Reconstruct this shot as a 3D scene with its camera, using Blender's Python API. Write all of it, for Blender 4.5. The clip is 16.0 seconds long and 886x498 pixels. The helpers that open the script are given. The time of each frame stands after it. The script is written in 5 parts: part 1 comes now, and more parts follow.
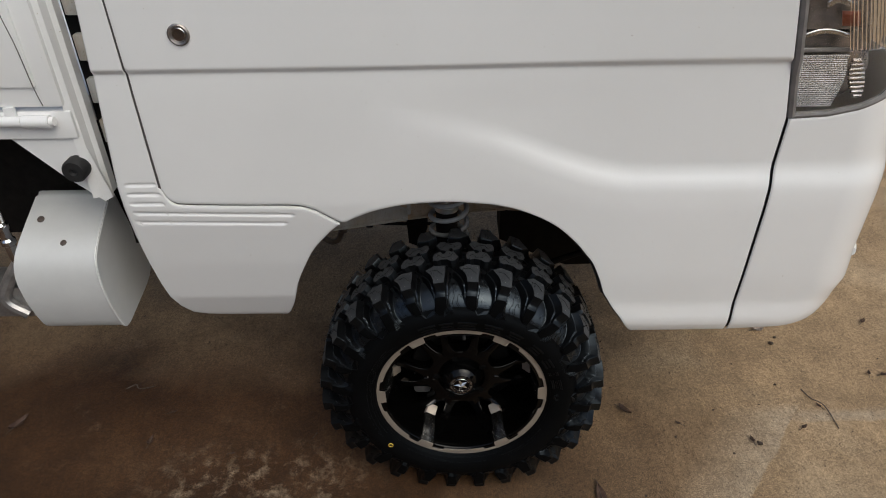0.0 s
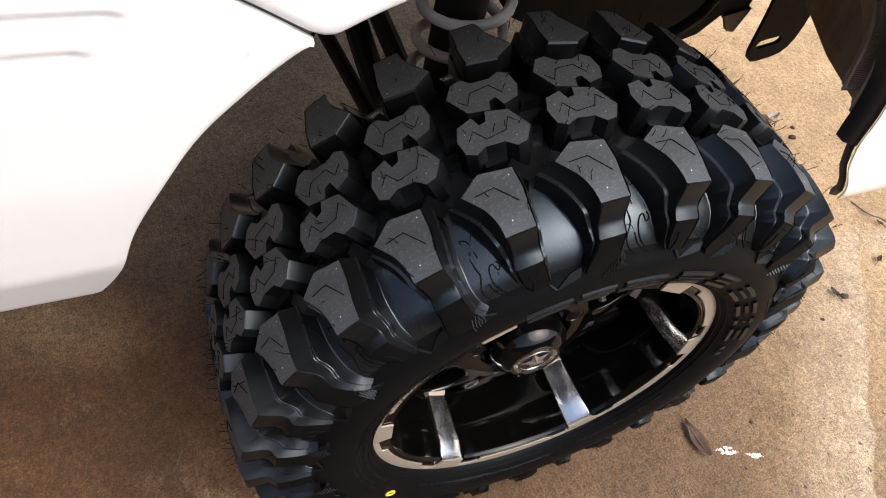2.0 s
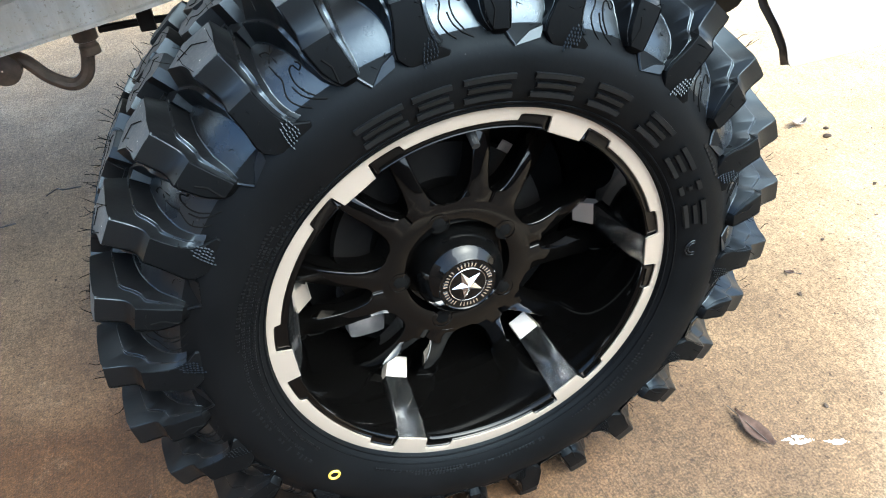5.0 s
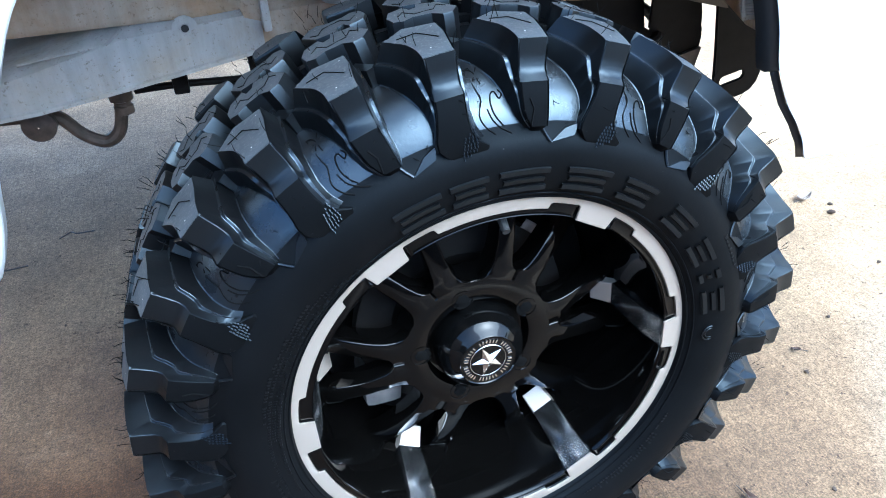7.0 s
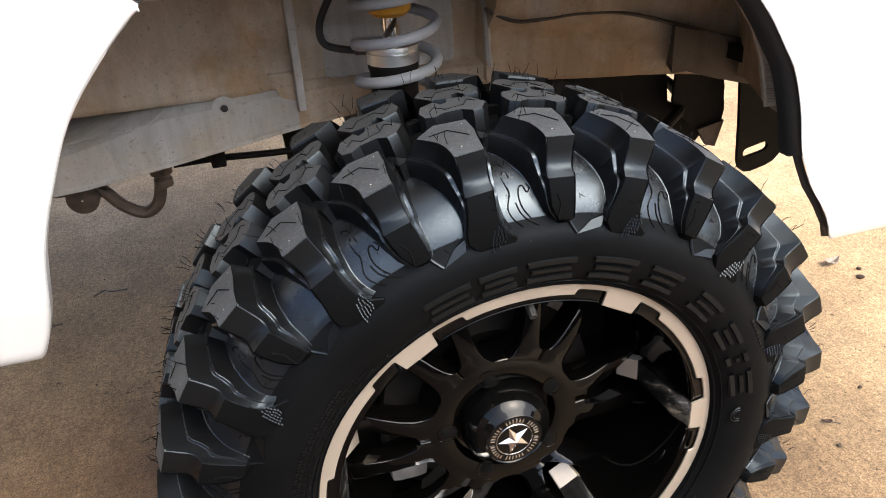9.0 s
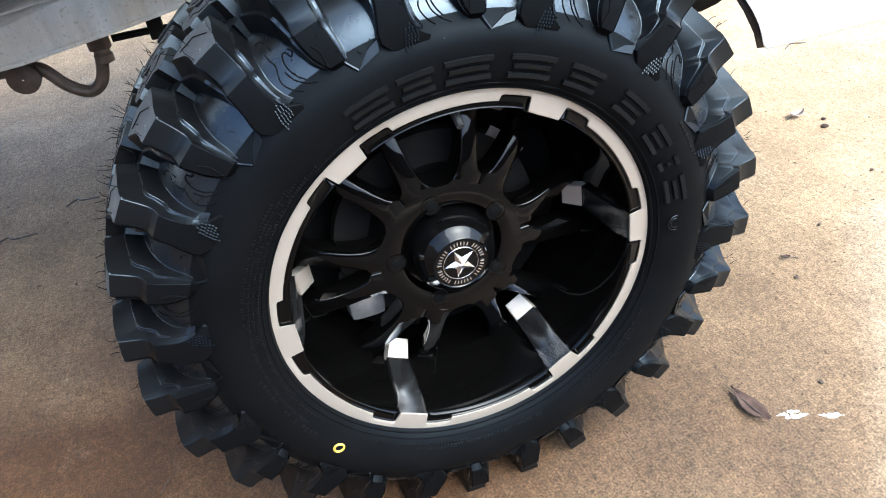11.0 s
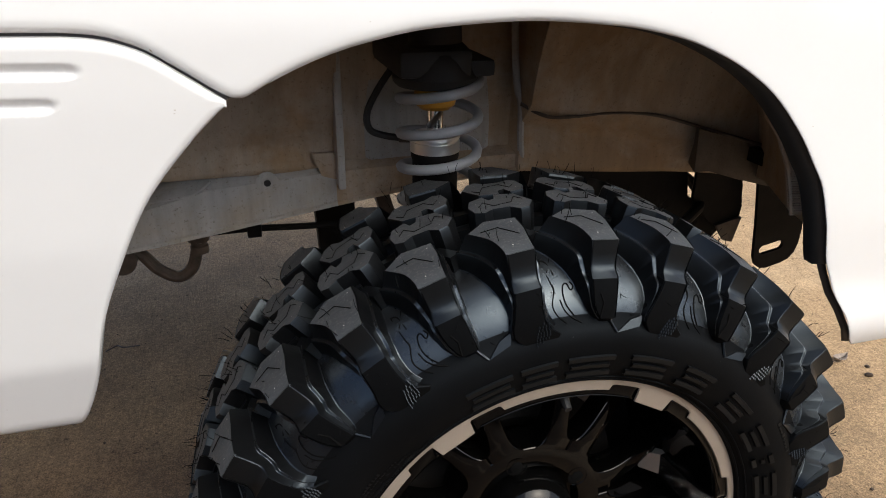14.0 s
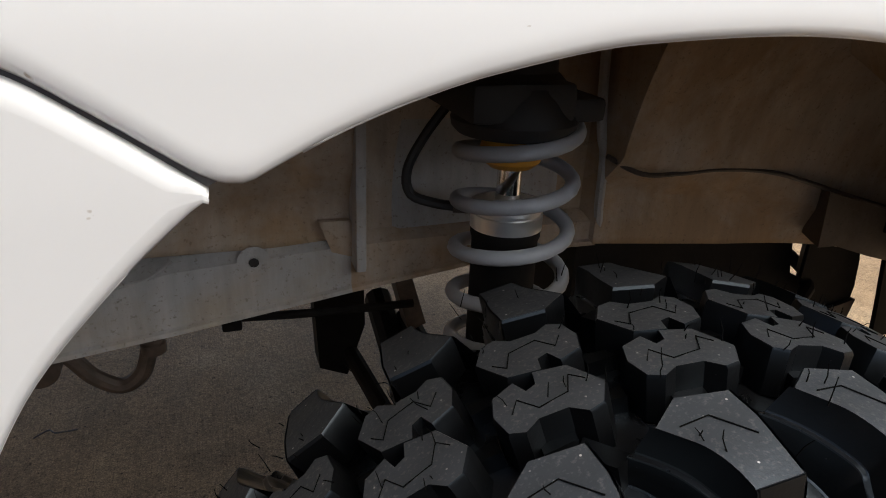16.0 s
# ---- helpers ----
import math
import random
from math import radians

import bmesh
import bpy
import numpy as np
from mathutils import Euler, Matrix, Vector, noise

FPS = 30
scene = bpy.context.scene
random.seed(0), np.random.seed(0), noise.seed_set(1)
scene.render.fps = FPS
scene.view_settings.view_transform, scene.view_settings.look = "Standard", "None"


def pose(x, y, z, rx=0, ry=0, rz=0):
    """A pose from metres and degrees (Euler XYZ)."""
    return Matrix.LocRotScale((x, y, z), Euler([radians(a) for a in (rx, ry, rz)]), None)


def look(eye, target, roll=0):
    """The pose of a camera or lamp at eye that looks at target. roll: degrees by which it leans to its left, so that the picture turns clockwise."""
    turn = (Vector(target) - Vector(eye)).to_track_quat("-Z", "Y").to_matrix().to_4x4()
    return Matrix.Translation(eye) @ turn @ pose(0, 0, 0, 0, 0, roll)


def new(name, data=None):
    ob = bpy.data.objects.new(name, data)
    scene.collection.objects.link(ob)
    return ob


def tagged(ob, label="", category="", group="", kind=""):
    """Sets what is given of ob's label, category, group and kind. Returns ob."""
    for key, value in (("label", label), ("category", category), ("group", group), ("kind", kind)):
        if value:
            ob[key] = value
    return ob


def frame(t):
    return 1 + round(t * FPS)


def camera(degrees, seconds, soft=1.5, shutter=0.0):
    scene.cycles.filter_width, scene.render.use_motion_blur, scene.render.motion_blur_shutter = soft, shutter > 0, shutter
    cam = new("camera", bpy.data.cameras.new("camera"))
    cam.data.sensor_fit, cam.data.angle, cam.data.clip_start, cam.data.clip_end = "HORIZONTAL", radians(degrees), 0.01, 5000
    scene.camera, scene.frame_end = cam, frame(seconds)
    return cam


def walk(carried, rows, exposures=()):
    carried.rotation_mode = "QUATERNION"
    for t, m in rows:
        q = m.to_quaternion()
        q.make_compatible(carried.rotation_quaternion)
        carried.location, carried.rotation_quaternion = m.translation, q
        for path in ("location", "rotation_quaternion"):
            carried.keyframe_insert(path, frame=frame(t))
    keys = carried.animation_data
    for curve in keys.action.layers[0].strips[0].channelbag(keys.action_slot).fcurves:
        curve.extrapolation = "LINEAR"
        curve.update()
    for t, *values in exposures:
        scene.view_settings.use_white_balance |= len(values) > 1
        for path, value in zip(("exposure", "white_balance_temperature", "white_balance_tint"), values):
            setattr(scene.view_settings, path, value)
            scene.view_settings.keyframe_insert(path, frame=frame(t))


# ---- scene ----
cam = camera(65.7, 16.0, 1.0)
PATH = [
    (0, (-0.033, -1.135, 1.499), (-0.037, 0.52, 0.375), -0.9),
    (0.5, (-0.219, -0.812, 1.404), (-0.001, 0.733, 0.152), 3.5),
    (1, (-0.272, -0.52, 1.291), (-0.055, 0.779, -0.214), 3.6),
    (1.5, (-0.307, -0.306, 1.137), (0.176, 0.797, -0.46), 13.1),
    (2, (-0.326, -0.223, 0.981), (0.341, 0.792, -0.608), 15.8),
    (2.5, (-0.275, -0.249, 0.846), (0.476, 1.046, -0.481), 9.9),
    (3, (-0.274, -0.341, 0.813), (0.435, 1.146, -0.321), 4.9),
    (3.5, (-0.238, -0.415, 0.801), (0.302, 1.101, -0.387), 0.2),
    (4, (-0.213, -0.443, 0.774), (0.241, 1.098, -0.417), -3.9),
    (4.2, (-0.203, -0.443, 0.77), (0.284, 1.074, -0.439), -3.2),
    (6.3, (-0.152, -0.479, 0.735), (0.263, 1.08, -0.447), -7.9),
    (6.5, (-0.16, -0.467, 0.753), (0.319, 1.09, -0.408), -5.3),
    (7, (-0.193, -0.44, 0.789), (0.319, 1.144, -0.319), -2.3),
    (7.5, (-0.223, -0.424, 0.806), (0.29, 1.184, -0.267), -0.8),
    (8, (-0.248, -0.398, 0.822), (0.27, 1.233, -0.212), 1.1),
    (8.5, (-0.225, -0.398, 0.848), (0.33, 1.265, -0.114), -0.4),
    (9, (-0.195, -0.434, 0.824), (0.281, 1.237, -0.165), -2.9),
    (9.5, (-0.181, -0.485, 0.798), (0.242, 1.187, -0.214), -5.5),
    (10, (-0.188, -0.507, 0.76), (0.219, 1.095, -0.366), -5.8),
    (10.2, (-0.184, -0.508, 0.745), (0.22, 1.06, -0.429), -6.3),
    (12.3, (-0.157, -0.511, 0.775), (0.309, 1.084, -0.337), -7.9),
    (12.5, (-0.166, -0.504, 0.789), (0.317, 1.115, -0.281), -6.6),
    (13, (-0.191, -0.48, 0.821), (0.27, 1.2, -0.162), -4.9),
    (13.5, (-0.224, -0.457, 0.848), (0.252, 1.28, -0.021), -1.1),
    (14, (-0.236, -0.434, 0.854), (0.274, 1.317, 0.034), 0.5),
    (14.5, (-0.233, -0.367, 0.842), (0.324, 1.308, -0.096), 0.4),
    (15, (-0.268, -0.262, 0.857), (0.333, 1.455, 0.026), 2.4),
    (15.2, (-0.272, -0.222, 0.864), (0.333, 1.503, 0.052), 0.9),
    (15.5, (-0.295, -0.193, 0.842), (0.366, 1.555, 0.129), 4.4),
    (16, (-0.246, -0.152, 0.818), (0.367, 1.596, 0.064), 2.5),
]
EXPOSURES = [(0, 0.02, 6300, 4), (0.5, -0.02, 6400, 5), (1, -0.04, 6400, 4), (1.5, 0.44, 6280, 3), (2, 1.55, 6500, 9), (2.5, 2.55, 5400, -1), (3, 2.97, 5750, -1), (3.5, 2.8, 6000, -1), (4, 2.82, 6050, -3), (6.5, 2.62, 4488, -5), (7, 2.65, 4584, -3), (7.5, 2.55, 5252, -2), (8, 2.38, 5700, -1), (8.5, 2.05, 6382, 6), (9, 2.2, 6475, 6), (9.5, 2.12, 6400, 4), (10, 2.5, 6105, 1), (12.5, 2.5, 4718, 0), (13, 2.25, 5272, 2), (13.5, 1.4, 6336, 5), (14, 1.15, 6382, 5), (14.5, 1.6, 6290, 5), (15, 1.0, 6475, 5), (15.5, 0.5, 6382, 5), (16, 0.9, 6382, 5)]
walk(cam, [(t, look(eye, target, roll)) for t, eye, target, roll in PATH], EXPOSURES)

# ---- world and light ----
world = bpy.data.worlds.new("overcast_world")
scene.world = world
world.use_nodes = True
wn = world.node_tree
sky = wn.nodes.new("ShaderNodeTexSky")
sky.sky_type = "NISHITA"
sky.sun_disc = False
sky.sun_elevation = radians(52)
sky.sun_rotation = radians(150)
sky.air_density, sky.dust_density, sky.ozone_density = 0.75, 4.0, 0.5
wn.links.new(sky.outputs[0], wn.nodes["Background"].inputs[0])
wn.nodes["Background"].inputs[1].default_value = 0.124

sun = new("sun", bpy.data.lights.new("sun", "SUN"))
sun.data.energy, sun.data.angle, sun.data.color = 0.95, radians(60), (1.0, 0.96, 0.91)
sun.matrix_world = look((2.0, -3.5, 5.2), (0, 0, 0))


# ---- materials ----
class Mat:
    """A node material with a Principled shader."""

    def __init__(self, name, base=(0.5, 0.5, 0.5), rough=0.5, metal=0.0, coat=0.0):
        self.m = bpy.data.materials.new(name)
        self.m.use_nodes = True
        self.t = self.m.node_tree
        self.b = self.t.nodes["Principled BSDF"]
        self.b.inputs["Base Color"].default_value = (*base, 1)
        self.b.inputs["Roughness"].default_value = rough
        self.b.inputs["Metallic"].default_value = metal
        self.b.inputs["Coat Weight"].default_value = coat
        self.b.inputs["Coat Roughness"].default_value = 0.06

    def node(self, kind, **sets):
        n = self.t.nodes.new(kind)
        for k, v in sets.items():
            n.inputs[k].default_value = v
        return n

    def coords(self, scale=(1, 1, 1), world_space=False):
        if world_space:
            g = self.t.nodes.new("ShaderNodeNewGeometry")
            out = g.outputs["Position"]
        else:
            out = self.t.nodes.new("ShaderNodeTexCoord").outputs["Object"]
        mp = self.t.nodes.new("ShaderNodeMapping")
        mp.inputs["Scale"].default_value = scale
        self.t.links.new(out, mp.inputs["Vector"])
        return mp.outputs[0]

    def noise(self, vec, scale, detail=5, rough=0.6, distort=0.0):
        n = self.node("ShaderNodeTexNoise", Scale=scale, Detail=detail, Roughness=rough, Distortion=distort)
        self.t.links.new(vec, n.inputs["Vector"])
        return n.outputs["Fac"]

    def ramp(self, fac, stops):
        r = self.t.nodes.new("ShaderNodeValToRGB")
        el = r.color_ramp.elements
        while len(el) < len(stops):
            el.new(0.5)
        for e, (p, c) in zip(el, stops):
            e.position = p
            e.color = (*c, 1) if isinstance(c, tuple) else (c, c, c, 1)
        self.t.links.new(fac, r.inputs[0])
        return r.outputs[0]

    def mix(self, fac, a, b, mode="MIX"):
        n = self.t.nodes.new("ShaderNodeMix")
        n.data_type, n.blend_type = "RGBA", mode
        for sock, v in ((0, fac), (6, a), (7, b)):
            if isinstance(v, (int, float)):
                n.inputs[sock].default_value = v if sock == 0 else (v, v, v, 1)
            elif isinstance(v, tuple):
                n.inputs[sock].default_value = (*v, 1)
            else:
                self.t.links.new(v, n.inputs[sock])
        return n.outputs[2]

    def set(self, name, sock):
        self.t.links.new(sock, self.b.inputs[name])
        return self

    def bump(self, height, strength, distance):
        n = self.node("ShaderNodeBump", Strength=strength, Distance=distance)
        self.t.links.new(height, n.inputs["Height"])
        self.t.links.new(n.outputs[0], self.b.inputs["Normal"])
        return self


def paint_material():
    m = Mat("white_paint", (0.80, 0.79, 0.76), 0.34, coat=0.6)
    v = m.coords(world_space=True)
    film = m.ramp(m.noise(v, 2.2, 6, 0.6), [(0.3, (0.85, 0.85, 0.84)), (0.75, (0.80, 0.80, 0.785))])
    specks = m.ramp(m.noise(v, 160, 2, 0.5), [(0.77, 0.0), (0.82, 1.0)])
    m.set("Base Color", m.mix(specks, film, (0.42, 0.36, 0.28)))
    m.set("Roughness", m.ramp(m.noise(v, 6, 4), [(0.2, 0.26), (0.8, 0.42)]))
    return m.bump(m.noise(v, 5, 2, 0.4), 0.05, 0.01).m


def rubber_material(name="tyre_rubber", base=0.0045, top=False, dull=0.0):
    m = Mat(name, (base, base, base * 1.08), 0.4)
    v = m.coords()
    m.b.inputs["Specular IOR Level"].default_value = 0.65
    # bluish tint puts the blue sky's reflection into the rubber
    m.b.inputs["Specular Tint"].default_value = (0.72, 0.87, 1.0, 1)
    tone = m.ramp(m.noise(v, 18, 6, 0.65), [(0.3, (base * 0.8, base * 0.8, base * 0.85)), (0.75, (base * 1.5, base * 1.5, base * 1.6))])
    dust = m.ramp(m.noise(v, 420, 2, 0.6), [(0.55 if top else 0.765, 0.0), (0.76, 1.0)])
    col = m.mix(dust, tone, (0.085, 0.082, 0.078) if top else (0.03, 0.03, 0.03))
    # scattered pale grains of grit
    cell = m.node("ShaderNodeTexVoronoi", Scale=230.0)
    m.t.links.new(v, cell.inputs["Vector"])
    dot = m.ramp(cell.outputs["Distance"], [(0.10, 1.0), (0.17, 0.0)])
    some = m.ramp(cell.outputs["Color"], [(0.66 if top else 0.90, 0.0), (0.70 if top else 0.92, 1.0)])
    area = m.ramp(m.noise(v, 35, 3), [(0.45, 0.0), (0.60, 1.0)])
    grit = m.mix(1.0, m.mix(1.0, dot, some, "MULTIPLY"), area, "MULTIPLY")
    m.set("Base Color", m.mix(grit, col, (0.62, 0.60, 0.57) if top else (0.20, 0.195, 0.19)))
    m.set("Roughness", m.ramp(m.noise(v, 30, 4), [(0.25, 0.50 if top else 0.27 + dull), (0.8, 0.72 if top else 0.41 + dull)]))
    return m.bump(m.noise(v, 260, 3, 0.6), 0.35 if top else 0.12, 0.001).m


def concrete_material():
    m = Mat("damp_brown_concrete", (0.3, 0.22, 0.15), 0.7)
    v = m.coords(world_space=True)
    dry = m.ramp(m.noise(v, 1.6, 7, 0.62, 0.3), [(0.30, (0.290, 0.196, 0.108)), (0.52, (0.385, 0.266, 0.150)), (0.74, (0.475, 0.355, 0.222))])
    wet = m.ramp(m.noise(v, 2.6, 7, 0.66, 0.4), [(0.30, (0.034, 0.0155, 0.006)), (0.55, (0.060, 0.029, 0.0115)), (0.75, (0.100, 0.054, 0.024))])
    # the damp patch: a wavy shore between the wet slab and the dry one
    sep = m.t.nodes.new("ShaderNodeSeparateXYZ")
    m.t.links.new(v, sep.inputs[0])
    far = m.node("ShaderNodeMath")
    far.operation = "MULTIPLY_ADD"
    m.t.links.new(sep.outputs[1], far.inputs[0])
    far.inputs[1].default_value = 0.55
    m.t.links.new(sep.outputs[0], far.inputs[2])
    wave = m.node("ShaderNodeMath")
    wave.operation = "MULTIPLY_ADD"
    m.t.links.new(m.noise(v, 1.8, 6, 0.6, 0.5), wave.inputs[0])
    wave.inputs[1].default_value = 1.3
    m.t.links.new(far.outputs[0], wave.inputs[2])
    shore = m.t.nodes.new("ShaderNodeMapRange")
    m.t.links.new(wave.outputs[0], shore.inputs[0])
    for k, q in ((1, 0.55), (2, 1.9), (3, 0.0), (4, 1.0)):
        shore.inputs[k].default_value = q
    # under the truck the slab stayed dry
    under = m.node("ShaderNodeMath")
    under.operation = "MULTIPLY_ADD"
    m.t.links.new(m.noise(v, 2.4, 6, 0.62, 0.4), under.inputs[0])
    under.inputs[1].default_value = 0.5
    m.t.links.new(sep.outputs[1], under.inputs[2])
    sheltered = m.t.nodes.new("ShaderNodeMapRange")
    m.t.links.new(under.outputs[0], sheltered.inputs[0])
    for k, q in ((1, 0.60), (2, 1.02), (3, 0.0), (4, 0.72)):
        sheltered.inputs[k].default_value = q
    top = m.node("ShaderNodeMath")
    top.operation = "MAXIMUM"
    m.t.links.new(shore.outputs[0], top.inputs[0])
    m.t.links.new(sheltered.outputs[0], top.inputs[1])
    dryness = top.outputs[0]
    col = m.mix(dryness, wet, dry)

    def calc(op, p, q, r=None):
        n = m.node("ShaderNodeMath")
        n.operation = op
        for k, val in enumerate((p, q, r)):
            if val is None:
                continue
            if isinstance(val, (int, float)):
                n.inputs[k].default_value = val
            else:
                m.t.links.new(val, n.inputs[k])
        return n.outputs[0]

    def span(val, lo, hi, a=0.0, b=1.0):
        n = m.t.nodes.new("ShaderNodeMapRange")
        m.t.links.new(val, n.inputs[0])
        for k, q in ((1, lo), (2, hi), (3, a), (4, b)):
            n.inputs[k].default_value = q
        return n.outputs[0]

    # dried pale tongue between two damp areas
    wob = calc("MULTIPLY", m.noise(v, 9, 5, 0.6), 0.05)
    side = calc("ADD", calc("MULTIPLY_ADD", sep.outputs[0], 0.773, calc("MULTIPLY", sep.outputs[1], -0.635)), wob)
    tongue = calc("MULTIPLY", span(side, 0.46, 0.62), span(side, 0.628, 0.634, 1.0, 0.0))
    tongue = calc("MULTIPLY", tongue, span(sep.outputs[1], 0.225, 0.26, 1.0, 0.0))
    band = calc("MULTIPLY", span(calc("ADD", sep.outputs[1], wob), 0.215, 0.222), span(calc("ADD", sep.outputs[1], wob), 0.24, 0.262, 1.0, 0.0))
    band = calc("MULTIPLY", band, span(sep.outputs[0], 0.92, 0.98))
    dried = calc("MULTIPLY", calc("MAXIMUM", tongue, band), span(m.noise(v, 22, 5, 0.7), 0.25, 0.6, 0.45, 1.0))
    col = m.mix(dried, col, (0.40, 0.31, 0.21))
    mid = m.ramp(m.noise(v, 9, 6, 0.7), [(0.3, 0.76), (0.7, 1.14)])
    col = m.mix(1.0, col, mid, "MULTIPLY")
    lines = m.noise(m.coords((380, 14.0, 5), True), 1.0, 3, 0.65, 0.35)
    groove = m.ramp(lines, [(0.30, 0.76), (0.46, 0.98), (0.68, 1.08)])
    col = m.mix(1.0, col, groove, "MULTIPLY")
    pale = m.ramp(m.noise(v, 8, 8, 0.78, 0.1), [(0.58, 0.0), (0.70, 0.3)])
    zone = m.ramp(m.noise(v, 1.1, 2, 0.4), [(0.46, 0.0), (0.62, 1.0)])
    # chalky crust on the slab beside the wheel
    crust = calc("MULTIPLY", span(calc("ABSOLUTE", calc("ADD", sep.outputs[0], 0.53), 0.0), 0.17, 0.36, 1.0, 0.0), span(calc("ABSOLUTE", calc("ADD", sep.outputs[1], -0.0), 0.0), 0.05, 0.16, 1.0, 0.0))
    crust = calc("MULTIPLY", crust, span(m.noise(v, 24, 8, 0.72, 0.1), 0.50, 0.68, 0.0, 0.5))
    col = m.mix(m.mix(1.0, pale, zone, "MULTIPLY"), col, (0.30, 0.22, 0.145))
    col = m.mix(crust, col, (0.40, 0.31, 0.21))
    grain = m.ramp(m.noise(v, 330, 3, 0.7), [(0.34, 0.52), (0.5, 1.0), (0.66, 1.55)])
    col = m.mix(1.0, col, grain, "MULTIPLY")
    coarse = m.ramp(m.noise(v, 120, 4, 0.7), [(0.36, 0.74), (0.5, 1.0), (0.64, 1.26)])
    col = m.mix(1.0, col, coarse, "MULTIPLY")
    grit = m.ramp(m.noise(v, 105, 3, 0.55), [(0.655, 0.0), (0.72, 0.8)])
    col = m.mix(grit, col, (0.035, 0.020, 0.012))
    m.set("Base Color", col)
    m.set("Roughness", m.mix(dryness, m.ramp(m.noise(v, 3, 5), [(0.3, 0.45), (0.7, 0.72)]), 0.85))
    h = m.mix(0.45, groove, m.noise(v, 260, 4, 0.75))
    return m.bump(h, 0.7, 0.004).m


def dirty_panel_material(name, clean, dirt, low, high, rust=0.0, rough=0.62):
    m = Mat(name, clean, rough)
    v = m.coords(world_space=True)
    f = m.ramp(m.noise(v, 5, 8, 0.66, 0.4), [(low, 0.0), (high, 1.0)])
    col = m.mix(f, clean, dirt)
    streak = m.ramp(m.noise(m.coords((30, 30, 4), True), 1.0, 5, 0.7), [(0.35, 0.78), (0.7, 1.08)])
    col = m.mix(1.0, col, streak, "MULTIPLY")
    spots = m.ramp(m.noise(v, 90, 3, 0.7), [(0.68, 0.0), (0.76, 0.8)])
    col = m.mix(spots, col, tuple(c * 0.35 for c in dirt))
    fine = m.ramp(m.noise(v, 240, 3, 0.6), [(0.60, 0.0), (0.70, 0.55)])
    col = m.mix(fine, col, tuple(c * 0.45 for c in dirt))
    if rust:
        r = m.ramp(m.noise(v, 16, 6, 0.75), [(0.70 - rust, 0.0), (0.78 - rust, 1.0)])
        col = m.mix(r, col, (0.12, 0.055, 0.025))
    m.set("Base Color", col)
    return m.bump(m.noise(v, 60, 6, 0.7), 0.3, 0.004).m


def metal_material(name, base, rough, scratch=0.08, scale=(60, 60, 60)):
    m = Mat(name, base, rough, 1.0)
    v = m.coords(scale)
    m.set("Roughness", m.ramp(m.noise(v, 1.0, 4), [(0.3, max(rough - scratch, 0.02)), (0.7, rough + scratch)]))
    return m.bump(m.noise(v, 3.0, 3), 0.04, 0.001).m


def plain_material(name, base, rough, metal=0.0, coat=0.0, vary=0.25, scale=40, bump=0.1):
    m = Mat(name, base, rough, metal, coat)
    v = m.coords()
    lo, hi = tuple(c * (1 - vary) for c in base), tuple(min(c * (1 + vary), 1) for c in base)
    m.set("Base Color", m.ramp(m.noise(v, scale, 5, 0.65), [(0.3, lo), (0.7, hi)]))
    return m.bump(m.noise(v, scale * 4, 3), bump, 0.001).m


PAINT = paint_material()
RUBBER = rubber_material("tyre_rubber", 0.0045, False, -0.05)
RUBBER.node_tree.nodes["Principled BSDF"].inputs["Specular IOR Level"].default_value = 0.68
# block sides: darker copy of the rubber, their shade in the colour
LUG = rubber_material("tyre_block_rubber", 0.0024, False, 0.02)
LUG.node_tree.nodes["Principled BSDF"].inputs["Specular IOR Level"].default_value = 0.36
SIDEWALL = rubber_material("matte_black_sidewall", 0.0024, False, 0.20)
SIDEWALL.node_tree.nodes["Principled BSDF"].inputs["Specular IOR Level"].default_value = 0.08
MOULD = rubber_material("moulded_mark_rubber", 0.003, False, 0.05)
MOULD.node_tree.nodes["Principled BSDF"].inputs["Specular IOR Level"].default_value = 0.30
# block tops: real dust and grit, with a base lifted for sky sheen
TREAD = rubber_material("dusty_skylit_tread_rubber", 0.025, True)
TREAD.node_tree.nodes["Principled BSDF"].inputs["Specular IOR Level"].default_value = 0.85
CONCRETE = concrete_material()
CONCRETE.node_tree.nodes["Principled BSDF"].inputs["Specular IOR Level"].default_value = 0.3
LINER = dirty_panel_material("muddy_wheel_well", (0.54, 0.475, 0.39), (0.42, 0.285, 0.16), 0.38, 0.58)
RAIL = dirty_panel_material("grey_painted_rail", (0.47, 0.475, 0.47), (0.42, 0.355, 0.27), 0.46, 0.70, rust=0.05)
# dark brown for the shade behind the front liner
LINERSHADE = dirty_panel_material("shaded_brown_liner", (0.15, 0.12, 0.09), (0.08, 0.06, 0.042), 0.4, 0.6)
ZINC = metal_material("bright_zinc", (0.86, 0.86, 0.85), 0.36, 0.06)
TOWER = dirty_panel_material("grey_tower_paint", (0.48, 0.48, 0.46), (0.40, 0.31, 0.21), 0.46, 0.70)
SILVER = metal_material("machined_alloy", (0.80, 0.79, 0.77), 0.22, 0.02, (400, 8, 400))
LIP = metal_material("satin_machined_lip", (0.41, 0.355, 0.295), 0.42, 0.04)
LIP.node_tree.nodes["Principled BSDF"].inputs["Metallic"].default_value = 0.55
PLATE = plain_material("brown_worn_plate", (0.20, 0.165, 0.135), 0.55, vary=0.35, scale=90)
CHROME = metal_material("bright_chrome", (0.82, 0.82, 0.82), 0.10, 0.04)
CAPGLOSS = plain_material("polished_black_cap", (0.002, 0.002, 0.002), 0.045, coat=0.0, vary=0.1, bump=0.0)
CAPGLOSS.node_tree.nodes["Principled BSDF"].inputs["Specular IOR Level"].default_value = 0.26
